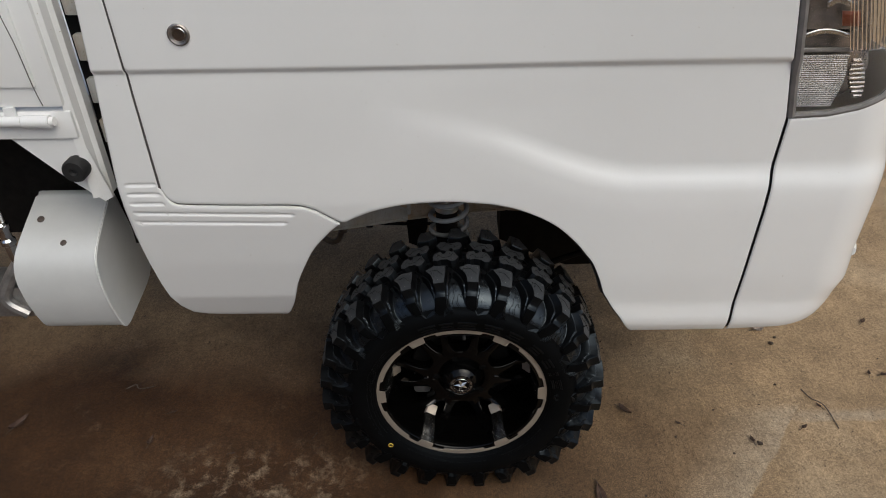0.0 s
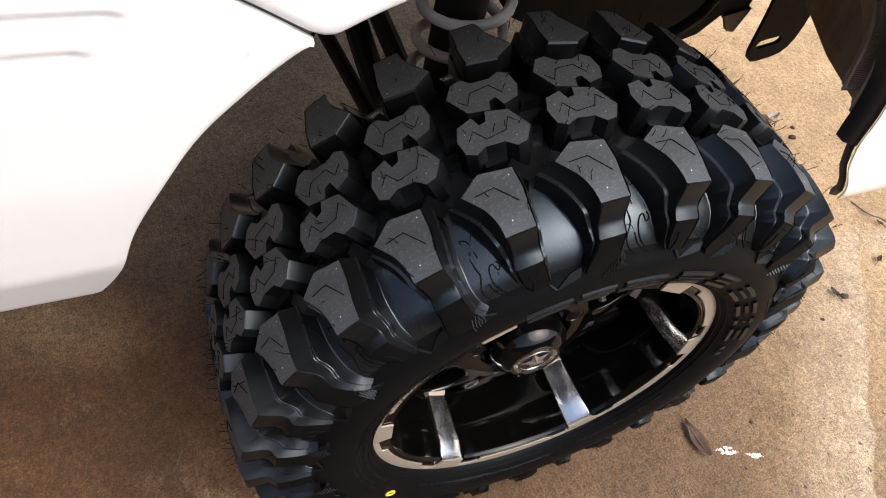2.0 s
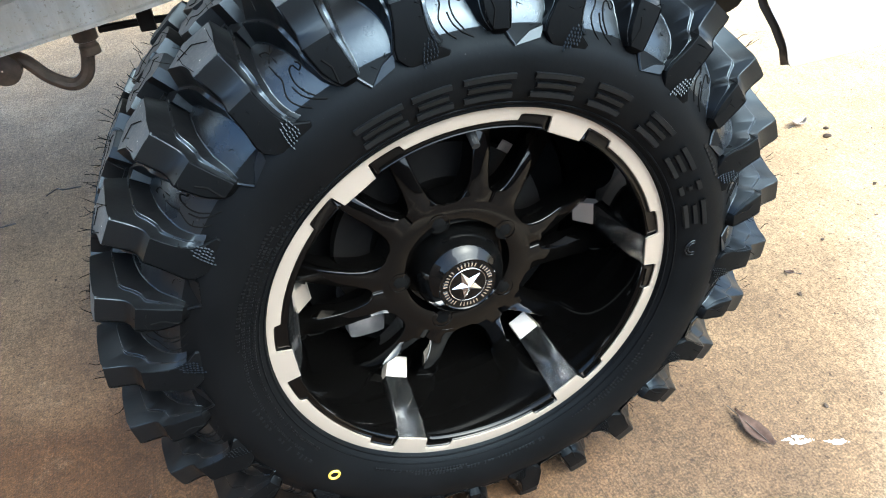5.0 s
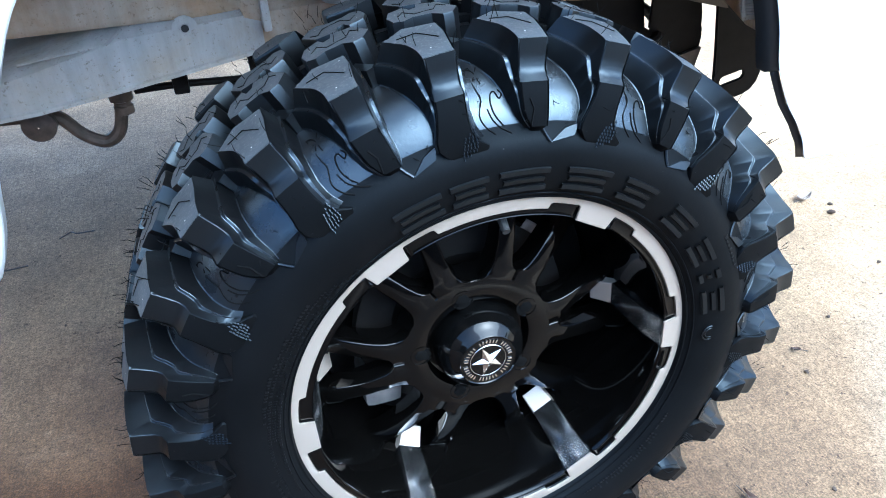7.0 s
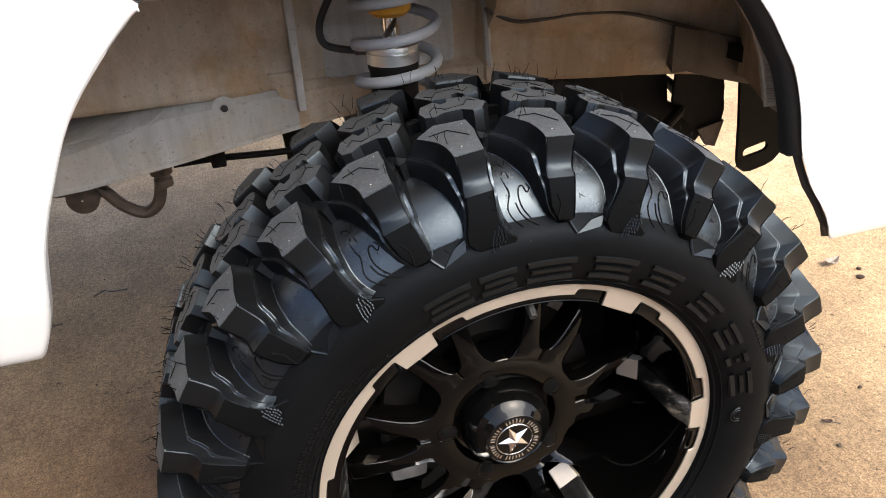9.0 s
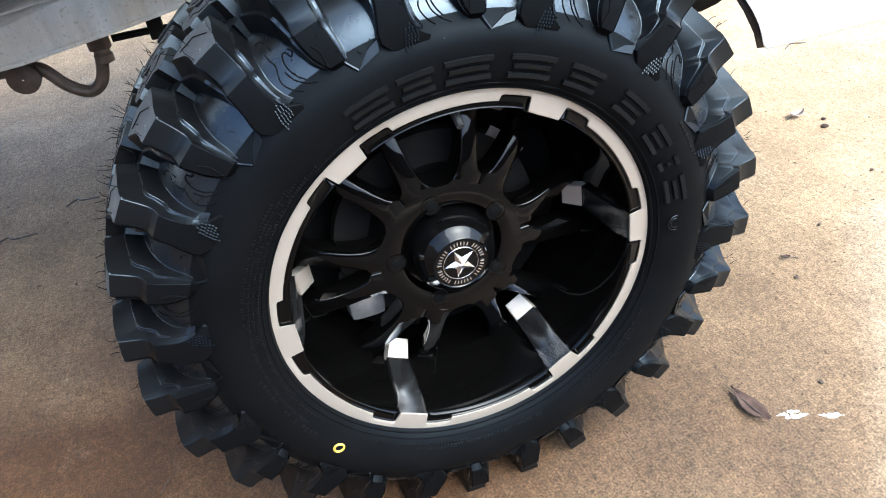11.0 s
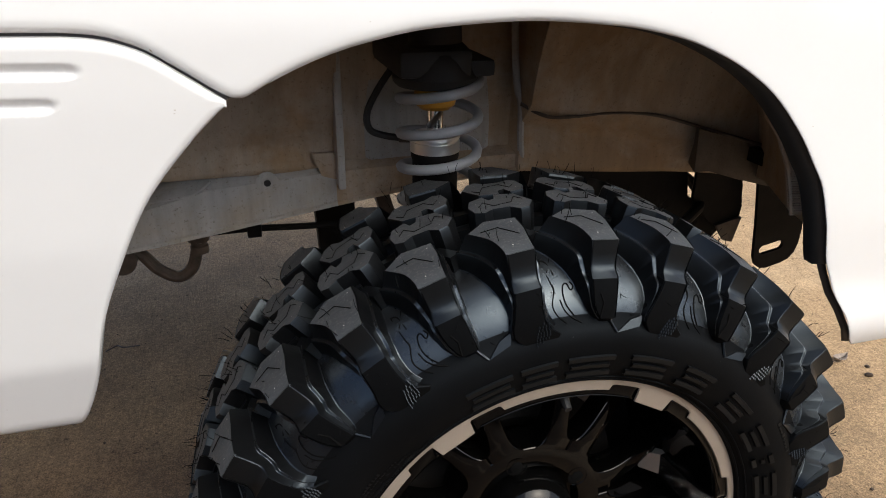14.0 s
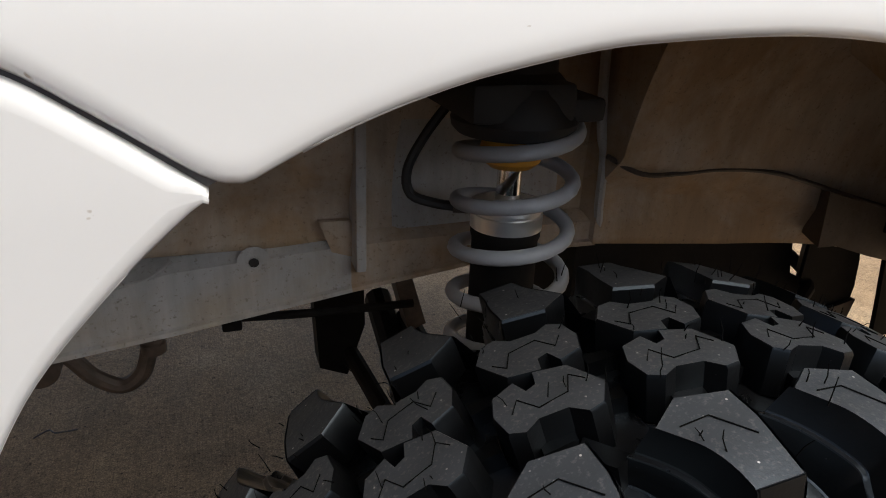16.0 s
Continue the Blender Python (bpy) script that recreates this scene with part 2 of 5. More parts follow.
GLOSS = plain_material("gloss_black_enamel", (0.0014, 0.0013, 0.0012), 0.06, coat=0.04, vary=0.2, bump=0.02)
GLOSS.node_tree.nodes["Principled BSDF"].inputs["Specular IOR Level"].default_value = 0.22
# near-black rubber hairs, and the dark of grooves, holes and brake shield
DEEPBLACK = plain_material("near_black_hair_and_shade", (0.0015, 0.0015, 0.0015), 0.85, vary=0.1)
DEEPBLACK.node_tree.nodes["Principled BSDF"].inputs["Specular IOR Level"].default_value = 0.1
BLACK = plain_material("dull_black_rubber", (0.014, 0.014, 0.014), 0.6)
# black underbody steel, also used where plain shade is coloured in
DARKSTEEL = plain_material("black_steel_and_shade", (0.0065, 0.0056, 0.0048), 0.7, vary=0.5)
DARKSTEEL.node_tree.nodes["Principled BSDF"].inputs["Specular IOR Level"].default_value = 0.2
SPRING = plain_material("grey_spring_paint", (0.33, 0.34, 0.35), 0.38, vary=0.12, scale=25)
YELLOW = plain_material("yellow_foam", (0.62, 0.30, 0.03), 0.5, vary=0.15)
PIPE = plain_material("rusty_brown_steel", (0.065, 0.049, 0.038), 0.45, vary=0.4, scale=70)
DISC = plain_material("worn_brake_steel", (0.42, 0.41, 0.40), 0.38, metal=0.8, vary=0.25)
ALLOYBOX = plain_material("pale_grey_box_paint", (0.62, 0.63, 0.62), 0.36, coat=0.3, vary=0.06, scale=6, bump=0.03)
AMBER = plain_material("amber_plastic", (0.22, 0.05, 0.02), 0.3)
FLUTE = plain_material("dull_fluted_reflector", (0.32, 0.305, 0.29), 0.22, metal=1.0, vary=0.3, scale=25)
GLOSSBAND = plain_material("bright_reflector", (0.58, 0.57, 0.56), 0.16, metal=1.0, vary=0.15, scale=30)
BEZEL = plain_material("grey_lamp_bezel", (0.16, 0.15, 0.145), 0.4, vary=0.2)
SMOKE = plain_material("smoky_reflector", (0.30, 0.27, 0.25), 0.22, metal=0.7, vary=0.4, scale=30)
RINGY = plain_material("yellow_mark", (0.75, 0.48, 0.06), 0.5, vary=0.1)
DRYLEAF = plain_material("pale_dry_leaf", (0.27, 0.22, 0.18), 0.6, vary=0.4, scale=120)
LEAF = plain_material("dead_brown_leaf", (0.068, 0.042, 0.031), 0.62, vary=0.5, scale=60)
LEAF.node_tree.nodes["Principled BSDF"].inputs["Specular IOR Level"].default_value = 0.2
BLOCKWALL = dirty_panel_material("brown_blocking_wall", (0.17, 0.11, 0.08), (0.12, 0.08, 0.06), 0.4, 0.6)
STONE = plain_material("dark_brown_grit", (0.060, 0.040, 0.026), 0.85, vary=0.4, scale=80)
CHALK = plain_material("white_paint_spill", (0.52, 0.49, 0.45), 0.7, vary=0.2, scale=300)
GLASS = Mat("clear_lamp_glass", (1, 1, 1), 0.03)
GLASS.b.inputs["Transmission Weight"].default_value = 1.0
GLASS.b.inputs["IOR"].default_value = 1.3
GLASS = GLASS.m


# ---- mesh helpers ----
def finish(ob, bm, material, smooth=35):
    bmesh.ops.recalc_face_normals(bm, faces=bm.faces)
    me = ob.data
    bm.to_mesh(me)
    bm.free()
    if material:
        me.materials.append(material)
    if smooth:
        for p in me.polygons:
            p.use_smooth = True
        me.set_sharp_from_angle(angle=radians(smooth))
    return ob


def part(name, bm, material, parent=None, label="", smooth=35, at=None):
    """Links a bmesh as one mesh object under a thing or a part."""
    ob = new(name, bpy.data.meshes.new(name))
    finish(ob, bm, material, smooth)
    if parent is not None:
        ob.parent = parent
    if at is not None:
        ob.matrix_local = at
    if label:
        tagged(ob, label)
    return ob


def grid(rows, close_u=False):
    """A sheet from rows of points."""
    bm = bmesh.new()
    vs = [[bm.verts.new(p) for p in r] for r in rows]
    n = len(rows[0])
    for i in range(len(rows) - 1):
        for j in range(n if close_u else n - 1):
            k = (j + 1) % n
            bm.faces.new((vs[i][j], vs[i][k], vs[i + 1][k], vs[i + 1][j]))
    return bm


def add_prism(bm, low, high):
    """A closed block between two polygons of the same number of points."""
    a = [bm.verts.new(p) for p in low]
    b = [bm.verts.new(p) for p in high]
    n = len(a)
    for i in range(n):
        j = (i + 1) % n
        bm.faces.new((a[i], a[j], b[j], b[i]))
    bm.faces.new(a[::-1])
    bm.faces.new(b)
    return bm


def add_box(bm, x0, x1, y0, y1, z0, z1, bevel=0.0):
    low = [(x0, y0, z0), (x1, y0, z0), (x1, y1, z0), (x0, y1, z0)]
    high = [(x, y, z1) for x, y, _ in low]
    tmp = bmesh.new()
    add_prism(tmp, low, high)
    if bevel:
        bmesh.ops.bevel(tmp, geom=tmp.edges[:], offset=bevel, segments=2, affect="EDGES", profile=0.6)
    me = bpy.data.meshes.new("tmp")
    tmp.to_mesh(me)
    tmp.free()
    bm.from_mesh(me)
    bpy.data.meshes.remove(me)
    return bm


def add_tube(bm, pts, r, sides=10, cap=True):
    """A round bar along points; r is one radius or one for each point."""
    pts = [Vector(p) for p in pts]
    rs = r if isinstance(r, (list, tuple)) else [r] * len(pts)
    rings, side = [], None
    for i, p in enumerate(pts):
        d = (pts[min(i + 1, len(pts) - 1)] - pts[max(i - 1, 0)]).normalized()
        if side is None:
            side = d.orthogonal().normalized()
        side = (side - d * side.dot(d)).normalized()
        up = d.cross(side)
        rings.append([bm.verts.new(p + rs[i] * (math.cos(2 * math.pi * k / sides) * side + math.sin(2 * math.pi * k / sides) * up)) for k in range(sides)])
    for a, b in zip(rings, rings[1:]):
        for k in range(sides):
            j = (k + 1) % sides
            bm.faces.new((a[k], a[j], b[j], b[k]))
    if cap:
        bm.faces.new(rings[0][::-1])
        bm.faces.new(rings[-1])
    return bm


def add_lathe(bm, profile, axis="Y", centre=(0, 0, 0), steps=64, a0=0.0, a1=360.0):
    """Turns a profile of (along the axis, radius) round the axis."""
    full = abs(a1 - a0) >= 359.9
    n = steps if full else steps + 1
    rings = []
    for s, r in profile:
        ring = []
        for k in range(n):
            a = radians(a0 + (a1 - a0) * k / steps)
            c, d = r * math.cos(a), r * math.sin(a)
            p = (c, s, d) if axis == "Y" else (c, d, s) if axis == "Z" else (s, c, d)
            ring.append(bm.verts.new(Vector(p) + Vector(centre)))
        rings.append(ring)
    for a, b in zip(rings, rings[1:]):
        for k in range(n if full else n - 1):
            j = (k + 1) % n
            bm.faces.new((a[k], a[j], b[j], b[k]))
    return bm


def lerp(x, xs, ys):
    return float(np.interp(x, xs, ys))


def smooth_path(pts, per=6):
    """A rounded line through points."""
    out = []
    P = [Vector(p) for p in pts]
    for i in range(len(P) - 1):
        a, b, c, d = P[max(i - 1, 0)], P[i], P[i + 1], P[min(i + 2, len(P) - 1)]
        for k in range(per):
            t = k / per
            out.append(0.5 * (2 * b + (c - a) * t + (2 * a - 5 * b + 4 * c - d) * t * t + (3 * b - a - 3 * c + d) * t ** 3))
    out.append(P[-1])
    return out


# ---- ground ----
def build_ground():
    bm = bmesh.new()
    xs = [-400, -60, -12, -4, -1.2, 0.4, 1.6, 4, 12, 60, 400]
    bm = grid([[(x, y, -0.006) for x in xs] for y in xs])
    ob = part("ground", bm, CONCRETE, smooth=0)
    tagged(ob, "damp brown broom-finished concrete driveway with pale stains", "driveway", kind="structure")


build_ground()


def build_wall():
    """Two unseen plain walls, added to block low sky light."""
    bm = bmesh.new()
    add_box(bm, -9.0, 9.0, -5.3, -5.0, -0.006, 1.7)
    tagged(part("wall_sky_block", bm, BLOCKWALL, smooth=0), "unseen plain brown wall added to block low sky light", "wall", kind="structure")


    # unseen side wall that darkens the left ground and the tread's sides
    bm = bmesh.new()
    add_box(bm, -5.3, -5.0, -5.0, 7.0, -0.006, 3.0)
    tagged(part("wall_left_block", bm, BLOCKWALL, smooth=0), "unseen plain brown wall added to darken the left side", "wall", kind="structure")


build_wall()

# ---- truck: body sheet ----
truck = tagged(new("truck"), "small white flatbed truck with a lifted black wheel, parked on concrete", "truck")

ARCH_X = [-0.415, -0.410, -0.400, -0.383, -0.364, -0.341, -0.313, -0.286, -0.262, -0.247, -0.238, -0.227, -0.211, -0.183, -0.154, -0.10, -0.03, 0.05, 0.10, 0.15, 0.20, 0.245, 0.270, 0.284, 0.304, 0.320, 0.331, 0.345, 0.362, 0.397, 0.40]
ARCH_Z = [0.442, 0.447, 0.465, 0.506, 0.571, 0.624, 0.677, 0.711, 0.736, 0.7485, 0.7505, 0.757, 0.766, 0.778, 0.787, 0.797, 0.8005, 0.795, 0.786, 0.768, 0.739, 0.696, 0.664, 0.645, 0.601, 0.556, 0.537, 0.513, 0.490, 0.440, 0.439]
REAR = ([0.30, 0.43, 0.455, 0.53, 0.64, 0.75, 0.80, 1.04, 1.079, 1.0875, 1.35], [0.20, 0.160, 0.140, 0.109, 0.084, 0.065, 0.058, 0.0515, 0.0520, 0.0445, 0.034])
FRONT = ([0.30, 0.43, 0.450, 0.475, 0.52, 0.60, 0.78, 0.829, 0.863, 1.04, 1.079, 1.0885, 1.35], [0.12, 0.084, 0.072, 0.066, 0.071, 0.064, 0.056, 0.0575, 0.0715, 0.0630, 0.0615, 0.0525, 0.034])


def spline(x, xs, ys):
    """A smooth curve through points that never overshoots."""
    i = min(max(int(np.searchsorted(xs, x)) - 1, 0), len(xs) - 2)
    h = [xs[k + 1] - xs[k] for k in range(len(xs) - 1)]
    g = [(ys[k + 1] - ys[k]) / h[k] for k in range(len(h))]
    tangent = lambda k: g[0] if k == 0 else g[-1] if k == len(h) else (0.0 if g[k - 1] * g[k] <= 0 else 2 * g[k - 1] * g[k] / (g[k - 1] + g[k]))
    t = min(max((x - xs[i]) / h[i], 0), 1)
    a, b = tangent(i) * h[i], tangent(i + 1) * h[i]
    return ys[i] * (1 + 2 * t) * (1 - t) ** 2 + a * t * (1 - t) ** 2 + ys[i + 1] * t * t * (3 - 2 * t) + b * t * t * (t - 1)


def soft(table, z, w=0.008):
    return sum(lerp(z + d * w, *table) for d in (-1, -0.5, 0, 0.5, 1)) / 5


def body_y(x, z):
    """The depth of the truck's side at x, z."""
    crease = spline(x, [-0.25, -0.18, -0.08, 0.08, 0.18, 0.28, 0.35, 0.60], [1.040, 1.017, 0.979, 0.935, 0.893, 0.859, 0.847, 0.846]) - 0.846
    w = lerp(abs(z - 1.083), [0.012, 0.05], [0.0025, 0.013])
    f = soft(FRONT, z - crease * lerp(z, [0.6, 0.8, 1.0, 1.06], [0, 1, 1, 0]), w)
    r = soft(REAR, z, min(w, 0.008))
    w = min(max((x + 0.21) / 0.56, 0), 1)
    w = w * w * (3 - 2 * w)
    return r * (1 - w) + f * w


def sheet(columns, top, bottom, n=70, roll_top=True, roll_bottom=True, shape=None):
    """A pressed panel: columns of x between bottom(x) and top(x), with rolled edges."""
    rows = []
    for x in columns:
        zb, zt = bottom(x), top(x)
        e = min(1.0, (zt - zb) / 0.022)
        zs = [zb, zb + 0.0015 * e, zb + 0.004 * e] + [zb + 0.008 * e + (zt - zb - 0.016 * e) * k / n for k in range(n + 1)] + [zt - 0.004 * e, zt - 0.0015 * e, zt]
        m = len(zs)
        row = []
        for i, z in enumerate(zs):
            d = 0.0
            if roll_bottom and i < 3:
                d = (0.0042, 0.0016, 0.0004)[i]
            if (roll_top is True or (roll_top and x > roll_top)) and m - 1 - i < 3:
                d = (0.0042, 0.0016, 0.0004)[m - 1 - i]
            row.append((x, body_y(x, z) + d * lerp(x, [0.0, 0.15], [1, 0.15]), z) if shape is None else shape(x, z, d))
        rows.append(row)
    return grid(rows)


def columns(x0, x1, step, extra=()):
    n = max(int((x1 - x0) / step), 1)
    return sorted(set([round(x0 + (x1 - x0) * k / n, 4) for k in range(n + 1)] + [e for e in extra if x0 < e < x1]))


def thick(ob, t=0.0012):
    s = ob.modifiers.new("thickness", "SOLIDIFY")
    s.thickness, s.offset = t, 0
    return ob


SEAM_X = [-0.592, -0.586, -0.578, -0.565, -0.47, -0.345, -0.325, -0.300, -0.2755, -0.245]
SEAM_Z = [0.840, 0.823, 0.811, 0.8045, 0.8000, 0.7975, 0.7958, 0.7880, 0.7718, 0.7485]
TOP = 1.34


def arch_z(x):
    return spline(x, ARCH_X, ARCH_Z)


def arch_steps():
    """Columns at even steps along the arch, close where it is steep."""
    out, x = [], -0.4145
    while x < 0.399:
        out.append(round(x, 4))
        slope = abs(arch_z(x + 0.001) - arch_z(x)) / 0.001
        x += 0.009 / math.hypot(1, slope)
    return out


ARCH_COLS = arch_steps()


PRESSED = ((-0.652, -0.606, 0.852, 0.852), (-0.653, -0.604, 0.830, 0.830), (-0.653, -0.601, 0.808, 0.808), (-0.653, -0.345, 0.785, 0.7755), (-0.655, -0.363, 0.7610, 0.7535))


def pressed_depth(x, z):
    """How far the pressed grooves sink the panel at a place."""
    depth = 0.0
    for x0, x1, z0, z1 in PRESSED:
        t = min(max((x - x0) / (x1 - x0), 0), 1)
        out = max(x0 - x, x - x1, 0) * 0.6
        d = math.hypot(z - z0 - (z1 - z0) * t, out)
        if d < 0.0062:
            depth = max(depth, 0.0034 * math.cos(d / 0.0062 * math.pi / 2) ** 1.6)
    return depth


def seam_z(x):
    return spline(x, SEAM_X, SEAM_Z)


def build_side():
    rear_bottom = ([-0.676, -0.672, -0.668, -0.662, -0.650, -0.631, -0.600, -0.547, -0.412], [0.72, 0.64, 0.575, 0.53, 0.49, 0.463, 0.453, 0.4475, 0.4445])
    # rear corner panel with the sill under the door
    low = lambda x: lerp(x, *rear_bottom) if x < -0.412 else arch_z(x)
    left = columns(-0.676, -0.596, 0.006, rear_bottom[0])
    cols = left + columns(-0.592, -0.2485, 0.006, SEAM_X + ARCH_COLS)
    cols = sorted(set(cols + columns(-0.592, -0.578, 0.0005) + columns(-0.578, -0.560, 0.001)))
    bm = sheet(cols, lambda x: seam_z(x) - 0.0008 if x > -0.594 else 0.845, lambda x: min(low(x), seam_z(x) - 0.005), n=320, roll_top=-0.594)
    upper = [[bm.verts.new((x - 0.10 * (z - 0.845) * (x + 0.592) / 0.084, body_y(x, z), z)) for z in [0.845 + (TOP - 0.845) * k / 400 for k in range(401)]] for x in left]
    for p, q in zip(upper, upper[1:]):
        for k in range(400):
            bm.faces.new((p[k], p[k + 1], q[k + 1], q[k]))
    bmesh.ops.remove_doubles(bm, verts=bm.verts[:], dist=0.00002)
    for v in bm.verts:
        v.co.y += pressed_depth(v.co.x, v.co.z)
    corner = part("cab_corner_panel", bm, PAINT, truck, "white painted cab corner and sill with pressed grooves")
    thick(corner)
    # door skin from the rear seam to the bumper joint
    cols = columns(-0.5905, 0.6125, 0.008, SEAM_X + ARCH_COLS)
    seam_line = lambda x: seam_z(x) + 0.0022 if x < -0.247 else 0.7520 - 0.74 * (x + 0.247)

    def door_low(x):
        if x > 0.40:
            return 0.439
        if x > -0.18:
            return arch_z(x)
        # the seam runs into the arch round a soft corner
        p, q = seam_line(x), arch_z(x) if x > -0.28 else 0.0
        return (p + q + math.sqrt((p - q) ** 2 + 0.007 ** 2)) / 2 if x > -0.28 else p
    bm = sheet(cols, lambda x: TOP, door_low, n=200, roll_top=False)
    for v in bm.verts:
        if v.co.z > 0.97 and v.co.x > 0.40:
            v.co.x -= (v.co.z - 0.97) * 0.20 * (v.co.x - 0.40) / 0.2125
    door = part("door", bm, PAINT, truck, "white painted door skin above the wheel arch")
    thick(door)
    door.modifiers.new("normals", "WEIGHTED_NORMAL").keep_sharp = True
    # dark joint behind the seam
    rows = [[(x, body_y(x, z) + 0.007, max(z + dz, arch_z(x) + 0.003 if x > -0.29 else 0)) for dz in (-0.014, 0.016)] for x, z in [(q, seam_z(q)) for q in np.linspace(-0.592, -0.245, 60)]]
    part("door_jamb", grid(rows), BEZEL, truck, "dark recessed joint round the door")
    part("door_jamb", grid([[(x, body_y(x, z) + 0.007, z) for x in (-0.604, -0.582)] for z in np.linspace(0.82, TOP, 40)]), BEZEL, truck)
    # folded flange round the arch
    rows = []
    for x in [c for c in ARCH_COLS if c < -0.275]:
        z = arch_z(x)
        y = body_y(x, z)
        rows.append([(x, y + 0.003, z), (x, y + 0.006, z + 0.0015), (x, y + 0.018, z + 0.002), (x, y + 0.019, z + 0.010)])
    thick(part("arch_flange", grid(rows), PAINT, truck))
    rows = []
    for x in [c for c in ARCH_COLS if -0.225 < c < 0.10]:
        z = arch_z(x)
        y = body_y(x, z)
        rows.append([(x, y + 0.003, z), (x, y + 0.006, z + 0.0015), (x, y + 0.018, z + 0.002), (x, y + 0.019, z + 0.010)])
    thick(part("arch_flange", grid(rows), PAINT, truck))
    # lock
    bm = bmesh.new()
    y = body_y(-0.481, 1.15)
    add_lathe(bm, [(y + 0.004, 0.0195), (y - 0.003, 0.0190), (y - 0.0045, 0.0165), (y - 0.003, 0.0135), (y - 0.001, 0.0125)], centre=(-0.481, 0, 1.15), steps=32)
    lock = part("door_lock", bm, SMOKE, door, "dull chrome key lock")
    bm = bmesh.new()
    add_lathe(bm, [(y - 0.001, 0.0125), (y - 0.0022, 0.011), (y - 0.0022, 0.0)], centre=(-0.481, 0, 1.15), steps=32)
    part("lock_barrel", bm, CHROME, lock)


build_side()


def plan(u, z):
    """Where the bumper's surface lies, u metres along it from the joint."""
    y0 = body_y(0.62, z)
    r, straight = 0.13, 0.14
    lean = lerp(z, [0.44, 0.50, 0.56, 0.64, 0.85, 1.3], [-0.030, -0.002, 0.016, 0.008, 0.006, -0.06])
    if u < straight:
        return 0.6185 + u * (1 + lean / straight), y0
    a = min((u - straight) / r, math.pi / 2)
    x, y = 0.6185 + straight + lean + r * math.sin(a), y0 + r * (1 - math.cos(a))
    return x, y + max(u - straight - r * math.pi / 2, 0)


def build_front():
    us = [0.25 * k / 40 for k in range(41)] + [0.25 + 0.1 * k / 8 for k in range(1, 9)] + [0.6, 1.2, 1.6]
    lamp_low = lambda u: lerp(u, [0, 0.08, 0.14, 0.19, 0.25, 0.4, 1.6], [0.968, 0.972, 0.984, 1.005, 1.04, 1.05, 1.05])
    bottom = lambda u: lerp(u, [0, 0.02, 0.14, 0.22, 0.3, 1.6], [0.437, 0.438, 0.447, 0.462, 0.474, 0.48])
    bm = sheet(us, lamp_low, bottom, n=60, shape=lambda u, z, d: (plan(u, z)[0] - d * min(u * 8, 1), plan(u, z)[1] + d * (1 - min(u * 3, 1)), z))
    thick(part("bumper", bm, PAINT, truck, "white painted front bumper corner"))
    # rounded lower lip of the bumper that wraps the corner
    bm = bmesh.new()
    add_tube(bm, [(plan(u, 0.625)[0] - 0.004, plan(u, 0.625)[1] + 0.006, 0.625) for u in us[41:]], 0.013, 12)
    part("bumper_step", bm, PAINT, truck)
    # joint between door and bumper
    part("bumper_joint", grid([[(x, body_y(0.615, z) + 0.008, z) for x in (0.606, 0.63)] for z in np.linspace(0.442, 0.972, 16)]), BLACK, truck)
    # head lamp
    hi = lambda u: 1.33
    us2 = [0.006 + 0.40 * k / 40 for k in range(41)]
    low2 = lambda u: lamp_low(u) + 0.004
    bm = sheet(us2, hi, low2, n=30, shape=lambda u, z, d: (plan(u, z)[0] - (z - 0.97) * 0.20, plan(u, z)[1] + d, z))
    lamp = part("headlamp", bm, GLASS, truck, "clear ribbed headlamp lens with grey reflector")
    lamp.visible_shadow = False
    thick(lamp, 0.003)
    inside = lambda u, z, d: (plan(u, z)[0] - (z - 0.97) * 0.20 - d * min(u * 5, 1), plan(u, z)[1] + d * (1 - 0.6 * min(max((u - 0.12) * 8, 0), 1)), z)
    bm = grid([[inside(u, low2(max(u, 0)) + (1.33 - low2(max(u, 0))) * k / 20, 0.048) for k in range(21)] for u in np.linspace(-0.02, 0.40, 30)])
    part("reflector", bm, SMOKE, lamp, "smoky grey reflector")
    bm = grid([[inside(-0.004, z, d) for d in (0.004, 0.05)] for z in np.linspace(0.972, 1.33, 10)])
    part("lamp_side", bm, BEZEL, lamp)
    # fluted bowl with bright bands
    for k in range(25):
        k *= 0.6
        z = 0.982 + 0.0072 * k
        u0, u1 = 0.010 + 0.0012 * k, 0.118 + 0.026 * math.sin(min(k / 11, 1) * math.pi / 2)
        bm = bmesh.new()
        add_tube(bm, [Vector(inside(u, z, 0.030 - 0.0008 * k)) for u in np.linspace(u0, u1, 14)], 0.0023, 8)
        part("flute", bm, FLUTE, lamp)
    # round side lens with fine ribs
    for k in range(9):
        q = (k - 4) / 4.6
        half = 0.017 * math.sqrt(1 - q * q)
        bm = bmesh.new()
        add_tube(bm, [Vector(inside(u, 1.040 + 0.040 * q, 0.020)) for u in np.linspace(0.163 - half, 0.163 + half, 6)], 0.0034, 6)
        part("lens_rib", bm, FLUTE, lamp)
